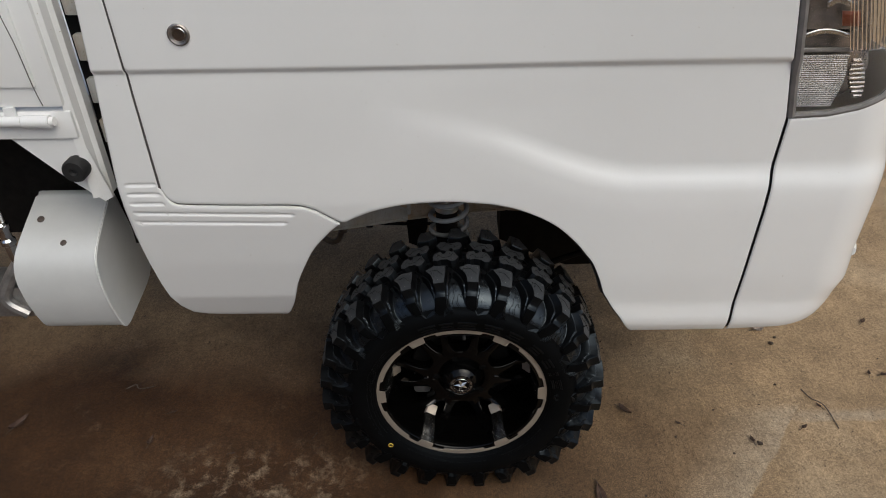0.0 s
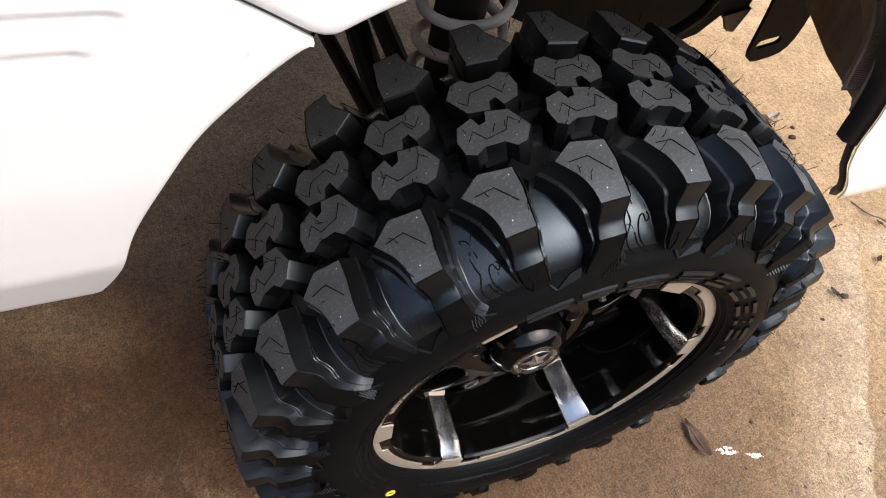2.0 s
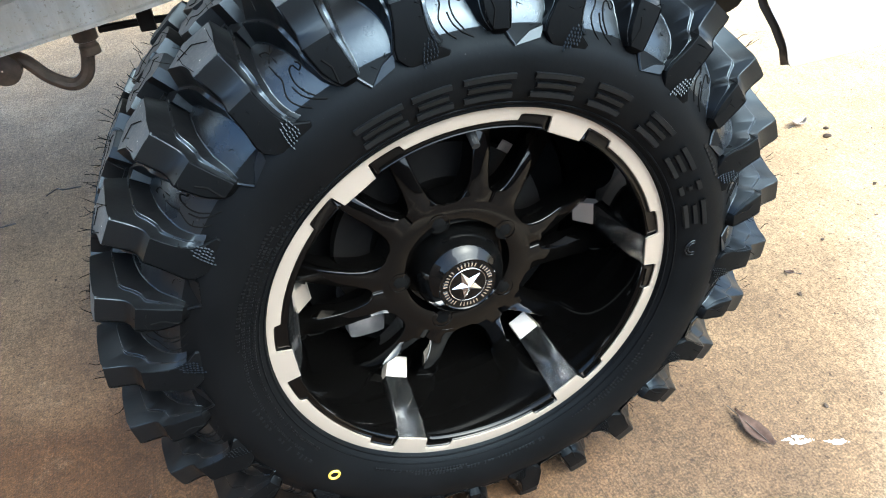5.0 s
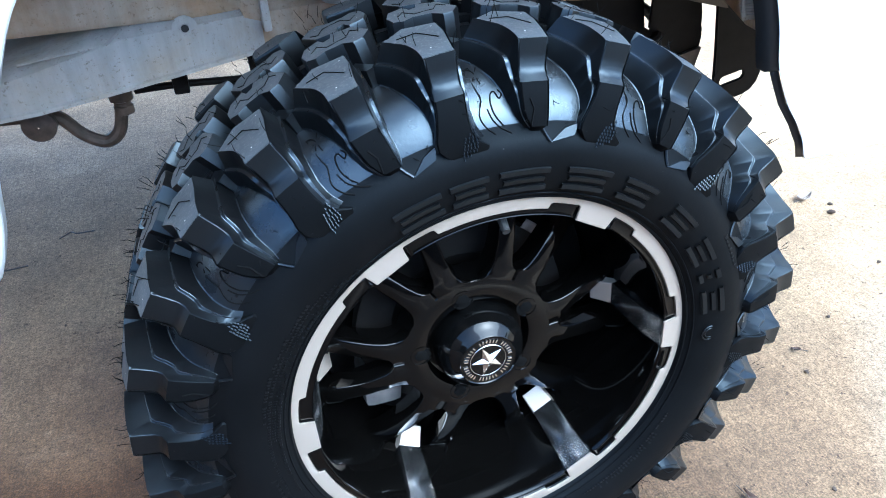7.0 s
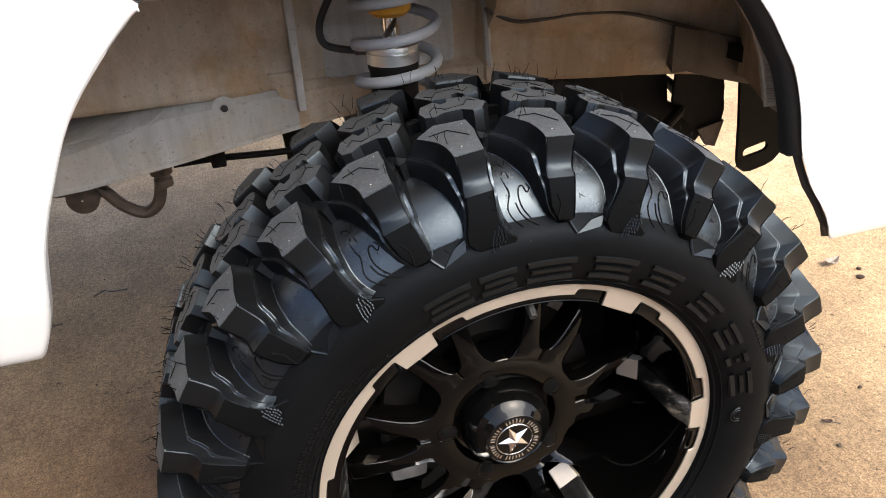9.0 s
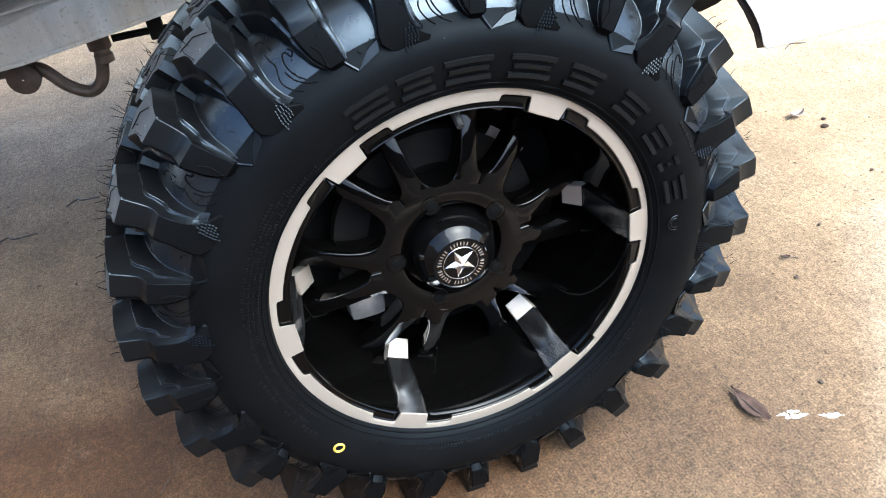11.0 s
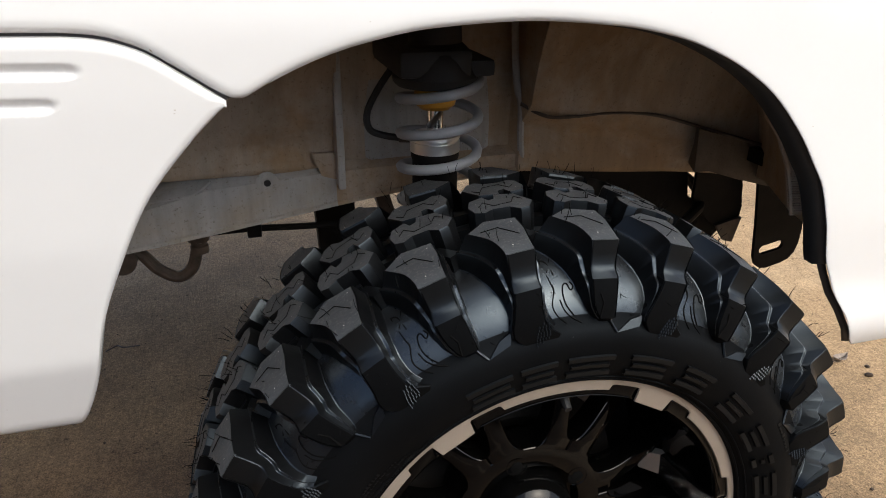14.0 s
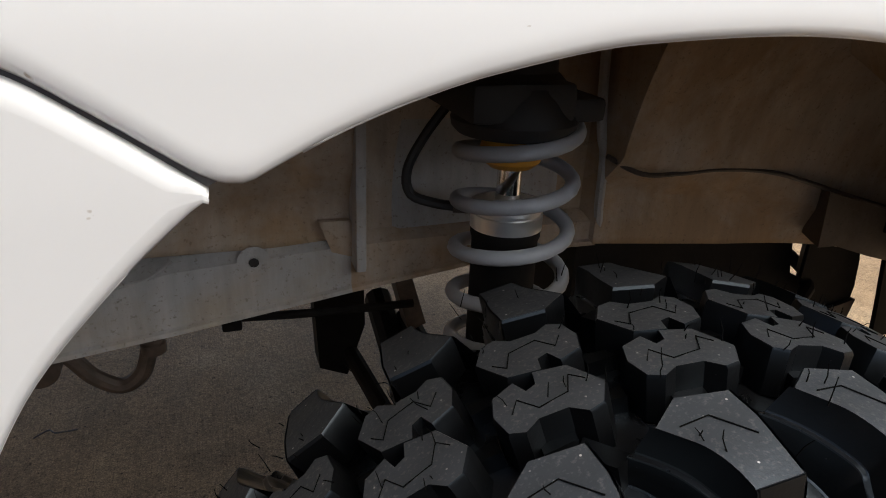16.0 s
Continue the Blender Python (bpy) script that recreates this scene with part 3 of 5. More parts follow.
    for z0, z1, u0, u1, d, mat, name in ((1.093, 1.101, 0.020, 0.150, 0.020, BEZEL, "reflector_gap"), (1.118, 1.127, 0.020, 0.140, 0.016, GLOSSBAND, "reflector_band"), (1.129, 1.134, 0.030, 0.150, 0.022, DARKSTEEL, "reflector_gap"), (1.140, 1.166, 0.130, 0.165, 0.022, AMBER, "amber_bulb"), (1.170, 1.182, 0.080, 0.150, 0.018, GLOSSBAND, "reflector_band"), (1.190, 1.240, 0.020, 0.120, 0.026, DARKSTEEL, "dark_recess")):
        bm = grid([[inside(u, z + (0.010 * math.sin((u - u0) / (u1 - u0) * math.pi) if "band" in name else 0), d) for u in np.linspace(u0, u1, 12)] for z in np.linspace(z0, z1, 4)])
        thick(part(name, bm, mat, lamp), 0.002)
    for k in range(16):
        u = 0.128 + 0.008 * k
        bm = bmesh.new()
        add_tube(bm, [Vector(inside(u, z, 0.006)) for z in np.linspace(1.100, 1.31, 8)], 0.0022, 6)
        part("lens_rib", bm, GLASS, lamp)
    # lamp frame
    bm = bmesh.new()
    add_tube(bm, [(plan(0.004, z)[0] - (z - 0.97) * 0.20, plan(0.004, z)[1] + 0.004, z) for z in np.linspace(0.972, 1.33, 10)], 0.009, 8)
    add_tube(bm, [(plan(u, 0.97)[0], plan(u, 0.97)[1] + 0.004, lamp_low(u) + 0.005) for u in us2], 0.007, 8)
    part("lamp_frame", bm, BEZEL, lamp)


build_front()


def build_shell():
    """Plain sheets added to close the cab, its floor and its far side and keep sky light out."""
    bm = bmesh.new()
    add_box(bm, -0.66, 0.80, 0.10, 1.40, 1.30, 1.345)
    part("cab_floor", bm, PAINT, truck)
    bm = bmesh.new()
    add_box(bm, -0.66, -0.63, 0.225, 1.36, 0.62, 1.30)
    part("cab_back", bm, PAINT, truck)
    bm = bmesh.new()
    add_box(bm, -0.66, 0.85, 1.41, 1.44, 0.50, 1.34)
    part("far_side", bm, PAINT, truck)
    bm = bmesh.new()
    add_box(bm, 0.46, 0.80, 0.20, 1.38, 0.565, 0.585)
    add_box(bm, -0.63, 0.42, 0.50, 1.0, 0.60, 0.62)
    part("underfloor", bm, DARKSTEEL, truck)


build_shell()

# ---- wheel ----
HUB = pose(0.002, 0, 0.314, -1.5, 0, -1.2)
PITCH = 360 / 28
CARCASS = [(0.012, 0.188), (0.0045, 0.1965), (-0.003, 0.1995), (-0.0070, 0.2030), (-0.0110, 0.2085), (-0.0142, 0.215), (-0.0175, 0.224), (-0.0192, 0.233), (-0.0192, 0.243), (-0.0172, 0.2525), (-0.0150, 0.256), (-0.0122, 0.261), (-0.0098, 0.267), (-0.0068, 0.273), (-0.0020, 0.280), (0.007, 0.289), (0.021, 0.2975), (0.045, 0.3045), (0.075, 0.308), (0.105, 0.309)]


def lug_angle(k):
    """Where the k-th block stands; the pitch is uneven, as on real tyres."""
    return 97.8 + PITCH * k + lerp(k, [0, 2, 4, 6, 8, 10, 12, 14, 16, 20, 22, 24, 26, 28], [0.35, -0.25, -0.7, -1.95, -2.5, -1.5, 0.0, 0.3, -0.5, -1.1, -0.6, 0.4, 1.1, 0.35])


def polar(a, y, r):
    a = radians(a)
    return (r * math.cos(a), y, r * math.sin(a))


def crown(y):
    return lerp(abs(y - 0.105), [0, 0.05, 0.085, 0.105, 0.12], [0.336, 0.3352, 0.3325, 0.3290, 0.324])


def wall_y(r):
    """The depth of the outer side wall at radius r."""
    ys = [p[0] for p in CARCASS[5:]]
    rs = [p[1] for p in CARCASS[5:]]
    return lerp(r, rs, ys)


def block(bm, poly, depth=0.026, draft=1.07, chamfer=0.0018):
    """A tread block with a worn top edge: poly in degrees and metres across."""
    ca = sum(p[0] for p in poly) / len(poly)
    cy = sum(p[1] for p in poly) / len(poly)
    grow = lambda p, k: (ca + (p[0] - ca) * k, cy + (p[1] - cy) * k)
    low = [polar(*grow(p, draft), crown(p[1]) - depth) for p in poly]
    mid = [polar(*p, crown(p[1]) - chamfer) for p in poly]
    top = [polar(*grow(p, 0.965), crown(p[1])) for p in poly]
    n = len(poly)
    rings = [[bm.verts.new(p) for p in ring] for ring in (low, mid, top)]
    for a, b in zip(rings, rings[1:]):
        for i in range(n):
            j = (i + 1) % n
            bm.faces.new((a[i], a[j], b[j], b[i]))
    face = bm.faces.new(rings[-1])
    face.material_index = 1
    bmesh.ops.triangulate(bm, faces=[face], ngon_method="EAR_CLIP")


SHOULDER = [(5.3, 0.0405), (2.2, 0.0535), (-2.3, 0.0485), (-2.4, 0.030), (-2.0, 0.012), (-1.8, -0.003), (2.3, -0.003)]
SHOULDER += [(p.x, p.y) for p in smooth_path([(2.3, -0.003, 0), (2.5, 0.010, 0), (3.2, 0.022, 0), (4.3, 0.032, 0), (5.3, 0.0405, 0)], 3)[1:-1]]
CENTRE = [(4.2, 0.100), (1.9, 0.1045), (1.3, 0.0945), (0.2, 0.0965), (-0.2, 0.106), (-3.2, 0.101), (-5.0, 0.079), (-3.6, 0.0655), (-2.1, 0.0635), (-0.8, 0.071), (1.8, 0.0725), (3.3, 0.068), (4.6, 0.0725), (5.0, 0.087)]


def lug_y(r):
    """The outer face of the shoulder blocks at radius r."""
    return lerp(r, [0.243, 0.256, 0.266, 0.277, 0.290, 0.2995, 0.3035, 0.308, 0.3290], [-0.0196, -0.0180, -0.0180, -0.0174, -0.0160, -0.0142, -0.0075, -0.0048, -0.0030])


def wall_lug(bm, long):
    """The part of a shoulder block that runs down the side wall."""
    # radius, left and right in degrees
    cuts = [(0.3278, 2.3, -1.8), (0.318, 2.3, -1.8), (0.308, 2.3, -1.75), (0.3045, 2.35, -1.7), (0.3025, 2.4, -1.65), (0.2995, 2.65, -1.6)]
    if long:
        cuts += [(0.290, 2.9, -1.5), (0.280, 3.4, -1.5), (0.271, 4.0, -1.8), (0.263, 4.1, -2.8), (0.257, 3.2, -4.6), (0.252, 2.0, -4.4)]
    else:
        cuts += [(0.290, 2.5, -1.75), (0.280, 2.2, -1.9), (0.272, 1.6, -2.05), (0.266, 0.8, -2.1), (0.260, 0.3, -1.8)]
    rows = []
    for i, (r, l, q) in enumerate(cuts):
        y, c = lug_y(r), (l + q) / 2
        back = max(wall_y(min(r - 0.002, 0.308)) + 0.006, y + 0.004) if r < 0.306 else 0.03
        if r < 0.262:
            y = min(y, wall_y(r) - 0.0004) if i < len(cuts) - 1 else wall_y(r) + 0.0008
        rows.append([polar(l + 0.15, back, r - 0.002), polar(l + 0.05, y + 0.0012, r), polar(l - 0.22, y, r), polar(c, y - 0.0002, r), polar(q + 0.22, y, r), polar(q - 0.05, y + 0.0012, r), polar(q - 0.15, back, r - 0.002)])
    vs = [[bm.verts.new(p) for p in row] for row in rows]
    for i, (a, b) in enumerate(zip(vs, vs[1:])):
        for k in range(6):
            face = bm.faces.new((a[k], a[k + 1], b[k + 1], b[k]))
            if i > 4:
                face.material_index = 2
    bm.faces.new(vs[-1]).material_index = 2
    bm.faces.new(vs[0][::-1])


def flank(bm, top, foot, share, ledge, side):
    """A stepped flank from the top edge of a block to its foot in the hollow,
    both in degrees, depth and radius. One narrow ledge takes the brighter rubber for its highlight."""
    rows = []
    for (a, y, r), (a2, r2), f, e in zip(top, foot, share, ledge):
        out = Vector(polar((a + a2) / 2, 0, 1))
        along = Vector((-out.z, 0, out.x)) * side
        p, q = Vector(polar(a, y, r)) + along * 0.0002, Vector(polar(a2, wall_y(r2) - 0.0005, r2))
        row = [p]
        drop = out * min(e * 0.45, 0.0008)
        m = p.lerp(q, f * 1.05)
        row += [m - along * e * 1.15 + drop, m - along * e * 0.85, m + along * e * 0.85, m + along * e * 1.1 - drop]
        row += [q - along * e * 0.9 + drop, q - along * e * 0.3, q + along * 0.002 - out * 0.004 + Vector((0, 0.004, 0))]
        rows.append(row)
    rows = list(zip(*[smooth_path(col, 4) for col in zip(*rows)]))
    vs = [[bm.verts.new(q) for q in row] for row in rows]
    for m, n in zip(vs, vs[1:]):
        for k in range(len(m) - 1):
            face = bm.faces.new((m[k], m[k + 1], n[k + 1], n[k]))
            # ledge and foot edge: lit copy of the rubber for their bright lines
            if k in (1, 2, 3, 5, 6):
                face.material_index = 3


def line_rib(bm, pts, w=0.0006, lift=0.0002):
    """A thin moulded groove over the side wall, pts in degrees and radius."""
    add_tube(bm, smooth_path([polar(a, wall_y(r) - lift, r) for a, r in pts], 5), w, 6)


def shoulder_lug(long):
    bm = bmesh.new()
    block(bm, SHOULDER, draft=1.0)
    wall_lug(bm, long)
    on_lug = lambda pairs: [(a, lug_y(r), r) for a, r in pairs]
    # concave flank with two ledges
    top = [(5.4, 0.0415, crown(0.0415)), (4.35, 0.032, crown(0.032)), (3.25, 0.022, crown(0.022)), (2.6, 0.012, crown(0.012)), (2.35, -0.002, 0.3272)]
    top += on_lug([(2.3, 0.314), (2.35, 0.305), (2.65, 0.2995)] + ([(2.9, 0.290), (3.4, 0.280), (4.0, 0.271), (4.1, 0.263)] if long else [(2.5, 0.290), (2.2, 0.280), (1.6, 0.272), (0.8, 0.266)]))
    foot = [(9.0, 0.3050), (7.6, 0.3035), (6.5, 0.3010), (5.7, 0.2980), (5.0, 0.2945), (4.5, 0.2905), (4.1, 0.2865), (3.9, 0.2825), (3.8, 0.278), (3.9, 0.273), (4.3, 0.268), (4.5, 0.262)]
    if not long:
        foot[8:] = [(3.4, 0.278), (3.0, 0.273), (2.3, 0.268), (1.2, 0.263)]
    flank(bm, top, foot, [0.46, 0.46, 0.46, 0.45, 0.42, 0.38, 0.34, 0.28, 0.25, 0.25, 0.25, 0.25], [0.0019, 0.0019, 0.0018, 0.0017, 0.0016, 0.0014, 0.0012, 0.0009, 0.0005, 0.0004, 0.0003, 0.0002], 1)
    # straighter flank
    top = [(-2.3, 0.0485, crown(0.0485)), (-2.4, 0.030, crown(0.030)), (-2.0, 0.012, crown(0.012)), (-1.8, -0.002, 0.3272)]
    top += on_lug([(-1.75, 0.312), (-1.7, 0.304), (-1.6, 0.2995)] + ([(-1.5, 0.290), (-1.5, 0.280), (-1.8, 0.271), (-2.8, 0.264)] if long else [(-1.75, 0.290), (-1.9, 0.280), (-2.05, 0.272), (-2.1, 0.266)]))
    foot = [(-4.0, 0.3060), (-3.8, 0.3030), (-3.5, 0.2985), (-3.3, 0.2945), (-3.2, 0.2905), (-3.1, 0.2865), (-3.0, 0.2830), (-3.0, 0.2790), (-3.1, 0.2740), (-3.4, 0.2690), (-4.1, 0.2630)]
    if not long:
        foot[8:] = [(-3.0, 0.2740), (-2.9, 0.2690), (-2.6, 0.2640)]
    flank(bm, top, foot, [0.5, 0.5, 0.5, 0.48, 0.45, 0.42, 0.40, 0.4, 0.4, 0.4, 0.4], [0.0010, 0.0010, 0.0011, 0.0012, 0.0012, 0.0012, 0.0012, 0.0009, 0.0007, 0.0005, 0.0003], -1)
    web = [(-2.0, 0.060), (-3.4, 0.068), (-5.8, 0.046), (-4.0, 0.042)]
    add_prism(bm, [polar(a, y, 0.303) for a, y in web], [polar(a, y, 0.3185) for a, y in web])
    if long:
        # facet that closes the dish beside the block
        low = [(9.3, 0.2528), (4.8, 0.2582), (4.1, 0.2665), (6.4, 0.2622)]
        rise = (0.0012, 0.0030, 0.0026, 0.0012)
        add_prism(bm, [polar(a, wall_y(r) + 0.008, r) for a, r in low], [polar(a, wall_y(r) - h, r) for (a, r), h in zip(low, rise)])
        ridge = [polar(a, wall_y(r) - h, r) for a, r, h in ((9.3, 0.2530, 0.0006), (10.4, 0.2600, 0.0012), (11.2, 0.2680, 0.0020), (11.2, 0.2770, 0.0026))]
        add_tube(bm, smooth_path(ridge, 3), 0.0013, 6)
    return bm


def shoulder_detail(long):
    """Moulded grooves and the siped chevron of a shoulder block."""
    bm = bmesh.new()
    add_tube(bm, [polar(a, y, crown(y) + 0.0001) for a, y in ((3.6, 0.036), (1.0, 0.037), (-1.1, 0.020))], 0.0004, 5)
    if not long:
        # waves in the hollow beside the block
        line_rib(bm, [(8.1, 0.300), (7.7, 0.290), (7.5, 0.285), (8.4, 0.276), (7.8, 0.268), (6.4, 0.262)])
        line_rib(bm, [(8.1, 0.300), (7.1, 0.299), (6.7, 0.293)])
        line_rib(bm, [(5.9, 0.301), (7.6, 0.295)])
        line_rib(bm, [(4.5, 0.289), (4.1, 0.286), (4.7, 0.284), (5.1, 0.288), (5.8, 0.287), (6.2, 0.281), (5.9, 0.274), (4.9, 0.267)])
        line_rib(bm, [(6.9, 0.279), (6.5, 0.272), (5.4, 0.266), (3.6, 0.261)])
        add_tube(bm, [polar(a, lug_y(r) - 0.0002, r) for a, r in ((1.2, 0.288), (0.5, 0.280), (0.8, 0.268))], 0.0008, 6)
    return bm


def diamond_patch():
    """A patch of small pyramids at the foot of a long block."""
    bm = bmesh.new()
    for i in range(9):
        r = 0.2725 - 0.0027 * i
        left = lerp(r, [0.250, 0.257, 0.267, 0.273], [0.6, 0.4, -0.2, -1.8])
        right = lerp(r, [0.250, 0.257, 0.267, 0.273], [0.2, -2.7, -2.6, -2.4])
        n = max(int((left - right) / 0.52), 1)
        for k in range(n):
            a = right + (left - right) * (k + 0.5) / n
            y = lug_y(r) - 0.0014
            q = [polar(a - 0.20, y + 0.0012, r), polar(a, y + 0.0012, r + 0.0013), polar(a + 0.20, y + 0.0012, r), polar(a, y + 0.0012, r - 0.0013)]
            v = [bm.verts.new(p) for p in q] + [bm.verts.new(polar(a, y - 0.0002, r - 0.0009))]
            for f in ((0, 1, 4), (1, 2, 4), (2, 3, 4), (3, 0, 4)):
                bm.faces.new([v[j] for j in f])
    return bm


def build_tyre():
    bm = bmesh.new()
    inner = [(0.21 - y, r) for y, r in CARCASS[::-1]]
    add_lathe(bm, CARCASS + inner[1:], steps=168)
    # ridges round the bead
    for r, w in ((0.2010, 0.0012), (0.2060, 0.0009)):
        add_tube(bm, [polar(a, lerp(r, [0.1995, 0.2030, 0.2085], [-0.003, -0.0070, -0.0110]) - 0.0003, r) for a in range(0, 361, 3)], w, 6, False)
    # matte sidewall rubber runs up the hollow slopes to shade their bottoms
    for f in bm.faces:
        c = f.calc_center_median()
        if math.hypot(c.x, c.z) < 0.268:
            f.material_index = 1
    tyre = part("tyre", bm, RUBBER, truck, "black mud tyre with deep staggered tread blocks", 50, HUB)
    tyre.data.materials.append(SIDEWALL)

    def mesh_of(name, bm, mat, smooth=30):
        ob = part(name, bm, mat, tyre, "", smooth)
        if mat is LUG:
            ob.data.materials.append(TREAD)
            ob.data.materials.append(SIDEWALL if name == "shoulder_lug" else DEEPBLACK)
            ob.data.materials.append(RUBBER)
        me = ob.data
        bpy.data.objects.remove(ob)
        return me

    def put(name, me, turn, flip=False):
        ob = new(name, me)
        ob.parent = tyre
        m = Matrix.Rotation(-radians(turn), 4, "Y")
        if flip:
            m = m @ Matrix.Translation((0, 0.105, 0)) @ Matrix.Rotation(math.pi, 4, "X") @ Matrix.Translation((0, -0.105, 0))
        ob.matrix_local = m
        return ob

    kinds = [mesh_of("shoulder_lug", shoulder_lug(l), LUG) for l in (True, False)]
    lines = [mesh_of("moulded_line", shoulder_detail(l), DEEPBLACK, 40) for l in (True, False)]
    patch = mesh_of("grip_patch", diamond_patch(), LUG, 0)
    bm = bmesh.new()
    block(bm, CENTRE, 0.027, 1.05)
    ledge = [(2.6, 0.0655), (-0.6, 0.0655), (-0.8, 0.072), (2.4, 0.072)]
    add_prism(bm, [polar(a, y, 0.305) for a, y in ledge], [polar(a, y, 0.321) for a, y in ledge])
    tie = [(5.4, 0.083), (9.2, 0.086), (9.2, 0.092), (5.2, 0.093)]
    add_prism(bm, [polar(a, y, 0.305) for a, y in tie], [polar(a, y, 0.3185) for a, y in tie])
    before = set(bm.faces)
    add_tube(bm, [polar(a, y, crown(y)) for a, y in ((3.4, 0.083), (2.4, 0.091), (1.2, 0.0795), (-1.6, 0.0815), (-2.6, 0.093), (-3.6, 0.086))], 0.0004, 5)
    for f in bm.faces:
        if f not in before:
            f.material_index = 2
    middle = mesh_of("centre_lug", bm, LUG)
    for k in range(28):
        a = lug_angle(k)
        put("shoulder_lug", kinds[k % 2], a)
        tagged(put("moulded_line", lines[k % 2], a), kind="stuff")
        put("centre_lug", middle, a - 2.2)
        put("centre_lug", middle, a - 3.4, True)
        put("shoulder_lug", kinds[(k + 1) % 2], a - 5.6, True)
        if k % 2 == 0:
            tagged(put("grip_patch", patch, a), kind="stuff")
    # vent hairs left from moulding
    rng = random.Random(4)
    bm = bmesh.new()
    for k in range(28):
        a0 = lug_angle(k)
        spots = [(rng.choice(SHOULDER)[0] * 0.9, rng.uniform(0.002, 0.05), None) for _ in range(4)] + [(rng.uniform(-7, 2), rng.uniform(0.068, 0.10), None) for _ in range(5)] + [(rng.uniform(-8, 1), rng.uniform(0.11, 0.205), None) for _ in range(11)]
        spots += [(rng.uniform(-2.0, 2.2), 0, rng.uniform(0.272, 0.303)) for _ in range(3)] + [(rng.uniform(4, 9), 0, rng.uniform(0.262, 0.285)) for _ in range(2)]
        for da, y, r in spots:
            if r is None:
                p = Vector(polar(a0 + da, y, crown(y) - 0.0005))
                d = Vector(polar(a0 + da, 0, 1))
            else:
                p = Vector(polar(a0 + da, lug_y(r) if da < 3 else wall_y(r), r))
                d = Vector((0, -1, 0))
            d = (d + Vector([rng.uniform(-0.5, 0.5) for _ in range(3)])).normalized()
            n = rng.uniform(0.002, 0.014) * (1.0 if r is None else 0.5)
            bend = Vector([rng.uniform(-1, 1) for _ in range(3)]) * n * 0.2
            add_tube(bm, [p, p + d * n * 0.6, p + d * n + bend], [0.00035, 0.0003, 0.0002], 4)
    tagged(part("rubber_hair", bm, DEEPBLACK, tyre, "thin moulding hairs on the tread", 0), kind="stuff")
    # raised lettering shown as plain blocks
    slots = [(109.1, 10.0), (98.4, 7.8), (87.0, 10.4), (72.6, 10.4), (59.0, 9.0), (43.4, 8.6), (30.6, 7.4), (22.0, 2.8), (13.4, 7.6)]
    for a, w in slots:
        for r0, r1, cut in ((0.2122, 0.2164, 0), (0.2206, 0.2242, 1.6), (0.2285, 0.2327, 0)):
            n = max(int(w), 2)
            aa = [a - w / 2 + cut * 0.5 + (w - cut) * k / n for k in range(n + 1)]
            rows = []
            for r, h in ((r0 - 0.0008, -0.001), (r0, 0.0022), (r1, 0.0022), (r1 + 0.0008, -0.001)):
                rows.append([polar(q, wall_y(r) - h, r) for q in aa])
            part("raised_bar", grid(rows), MOULD, tyre)
    # small round emblem
    for rad, w in ((0.0085, 0.0007), (0.0055, 0.0006)):
        bm = bmesh.new()
        c = Vector(polar(2.4, wall_y(0.2215) - 0.0002, 0.2215))
        add_tube(bm, [c + Vector((rad * math.cos(t), 0, rad * math.sin(t))) for t in np.linspace(0, 2 * math.pi, 33)], w, 6, False)
        part("emblem_ring", bm, MOULD, tyre)
    # rows of small moulded marks
    for a0, a1, r, step, tall in ((126, 212, 0.2095, 0.86, 0.0024), (131, 176, 0.2140, 0.80, 0.0022), (134, 208, 0.2182, 0.80, 0.0022), (138, 170, 0.2222, 0.90, 0.0026), (186, 213, 0.2232, 1.5, 0.0044), (-64, -26, 0.2110, 1.0, 0.0026), (-58, -34, 0.2160, 1.1, 0.0030), (-116, -74, 0.2150, 1.1, 0.0030), (232, 262, 0.2110, 1.0, 0.0026), (20, 31, 0.2478, 1.2, 0.0034)):
        bm = bmesh.new()
        a = a0
        while a < a1:
            if rng.random() < 0.14:
                a += step
                continue
            w = step * rng.uniform(0.30, 0.72)
            cut = rng.choice((0, 0, 0.35, 0.5)) * tall
            rows = [[polar(q, wall_y(t) - h, t) for q in (a, a + w)] for t, h in ((r - 0.0004, -0.0006), (r, 0.0008), (r + tall - cut, 0.0008), (r + tall - cut + 0.0004, -0.0006))]
            vs = [[bm.verts.new(p) for p in row] for row in rows]
            for i in range(3):
                bm.faces.new((vs[i][0], vs[i][1], vs[i + 1][1], vs[i + 1][0]))
            a += step
        tagged(part("small_mark", bm, MOULD, tyre), kind="stuff")
    # yellow balance ring
    bm = bmesh.new()
    c = Vector(polar(221.0, wall_y(0.2275) - 0.0008, 0.2275))
    add_tube(bm, [c + Vector((0.0052 * math.cos(t), 0, 0.0052 * math.sin(t))) for t in np.linspace(0, 2 * math.pi, 25)], 0.0013, 6, False)
    part("balance_mark", bm, RINGY, tyre, "small yellow painted ring")


build_tyre()


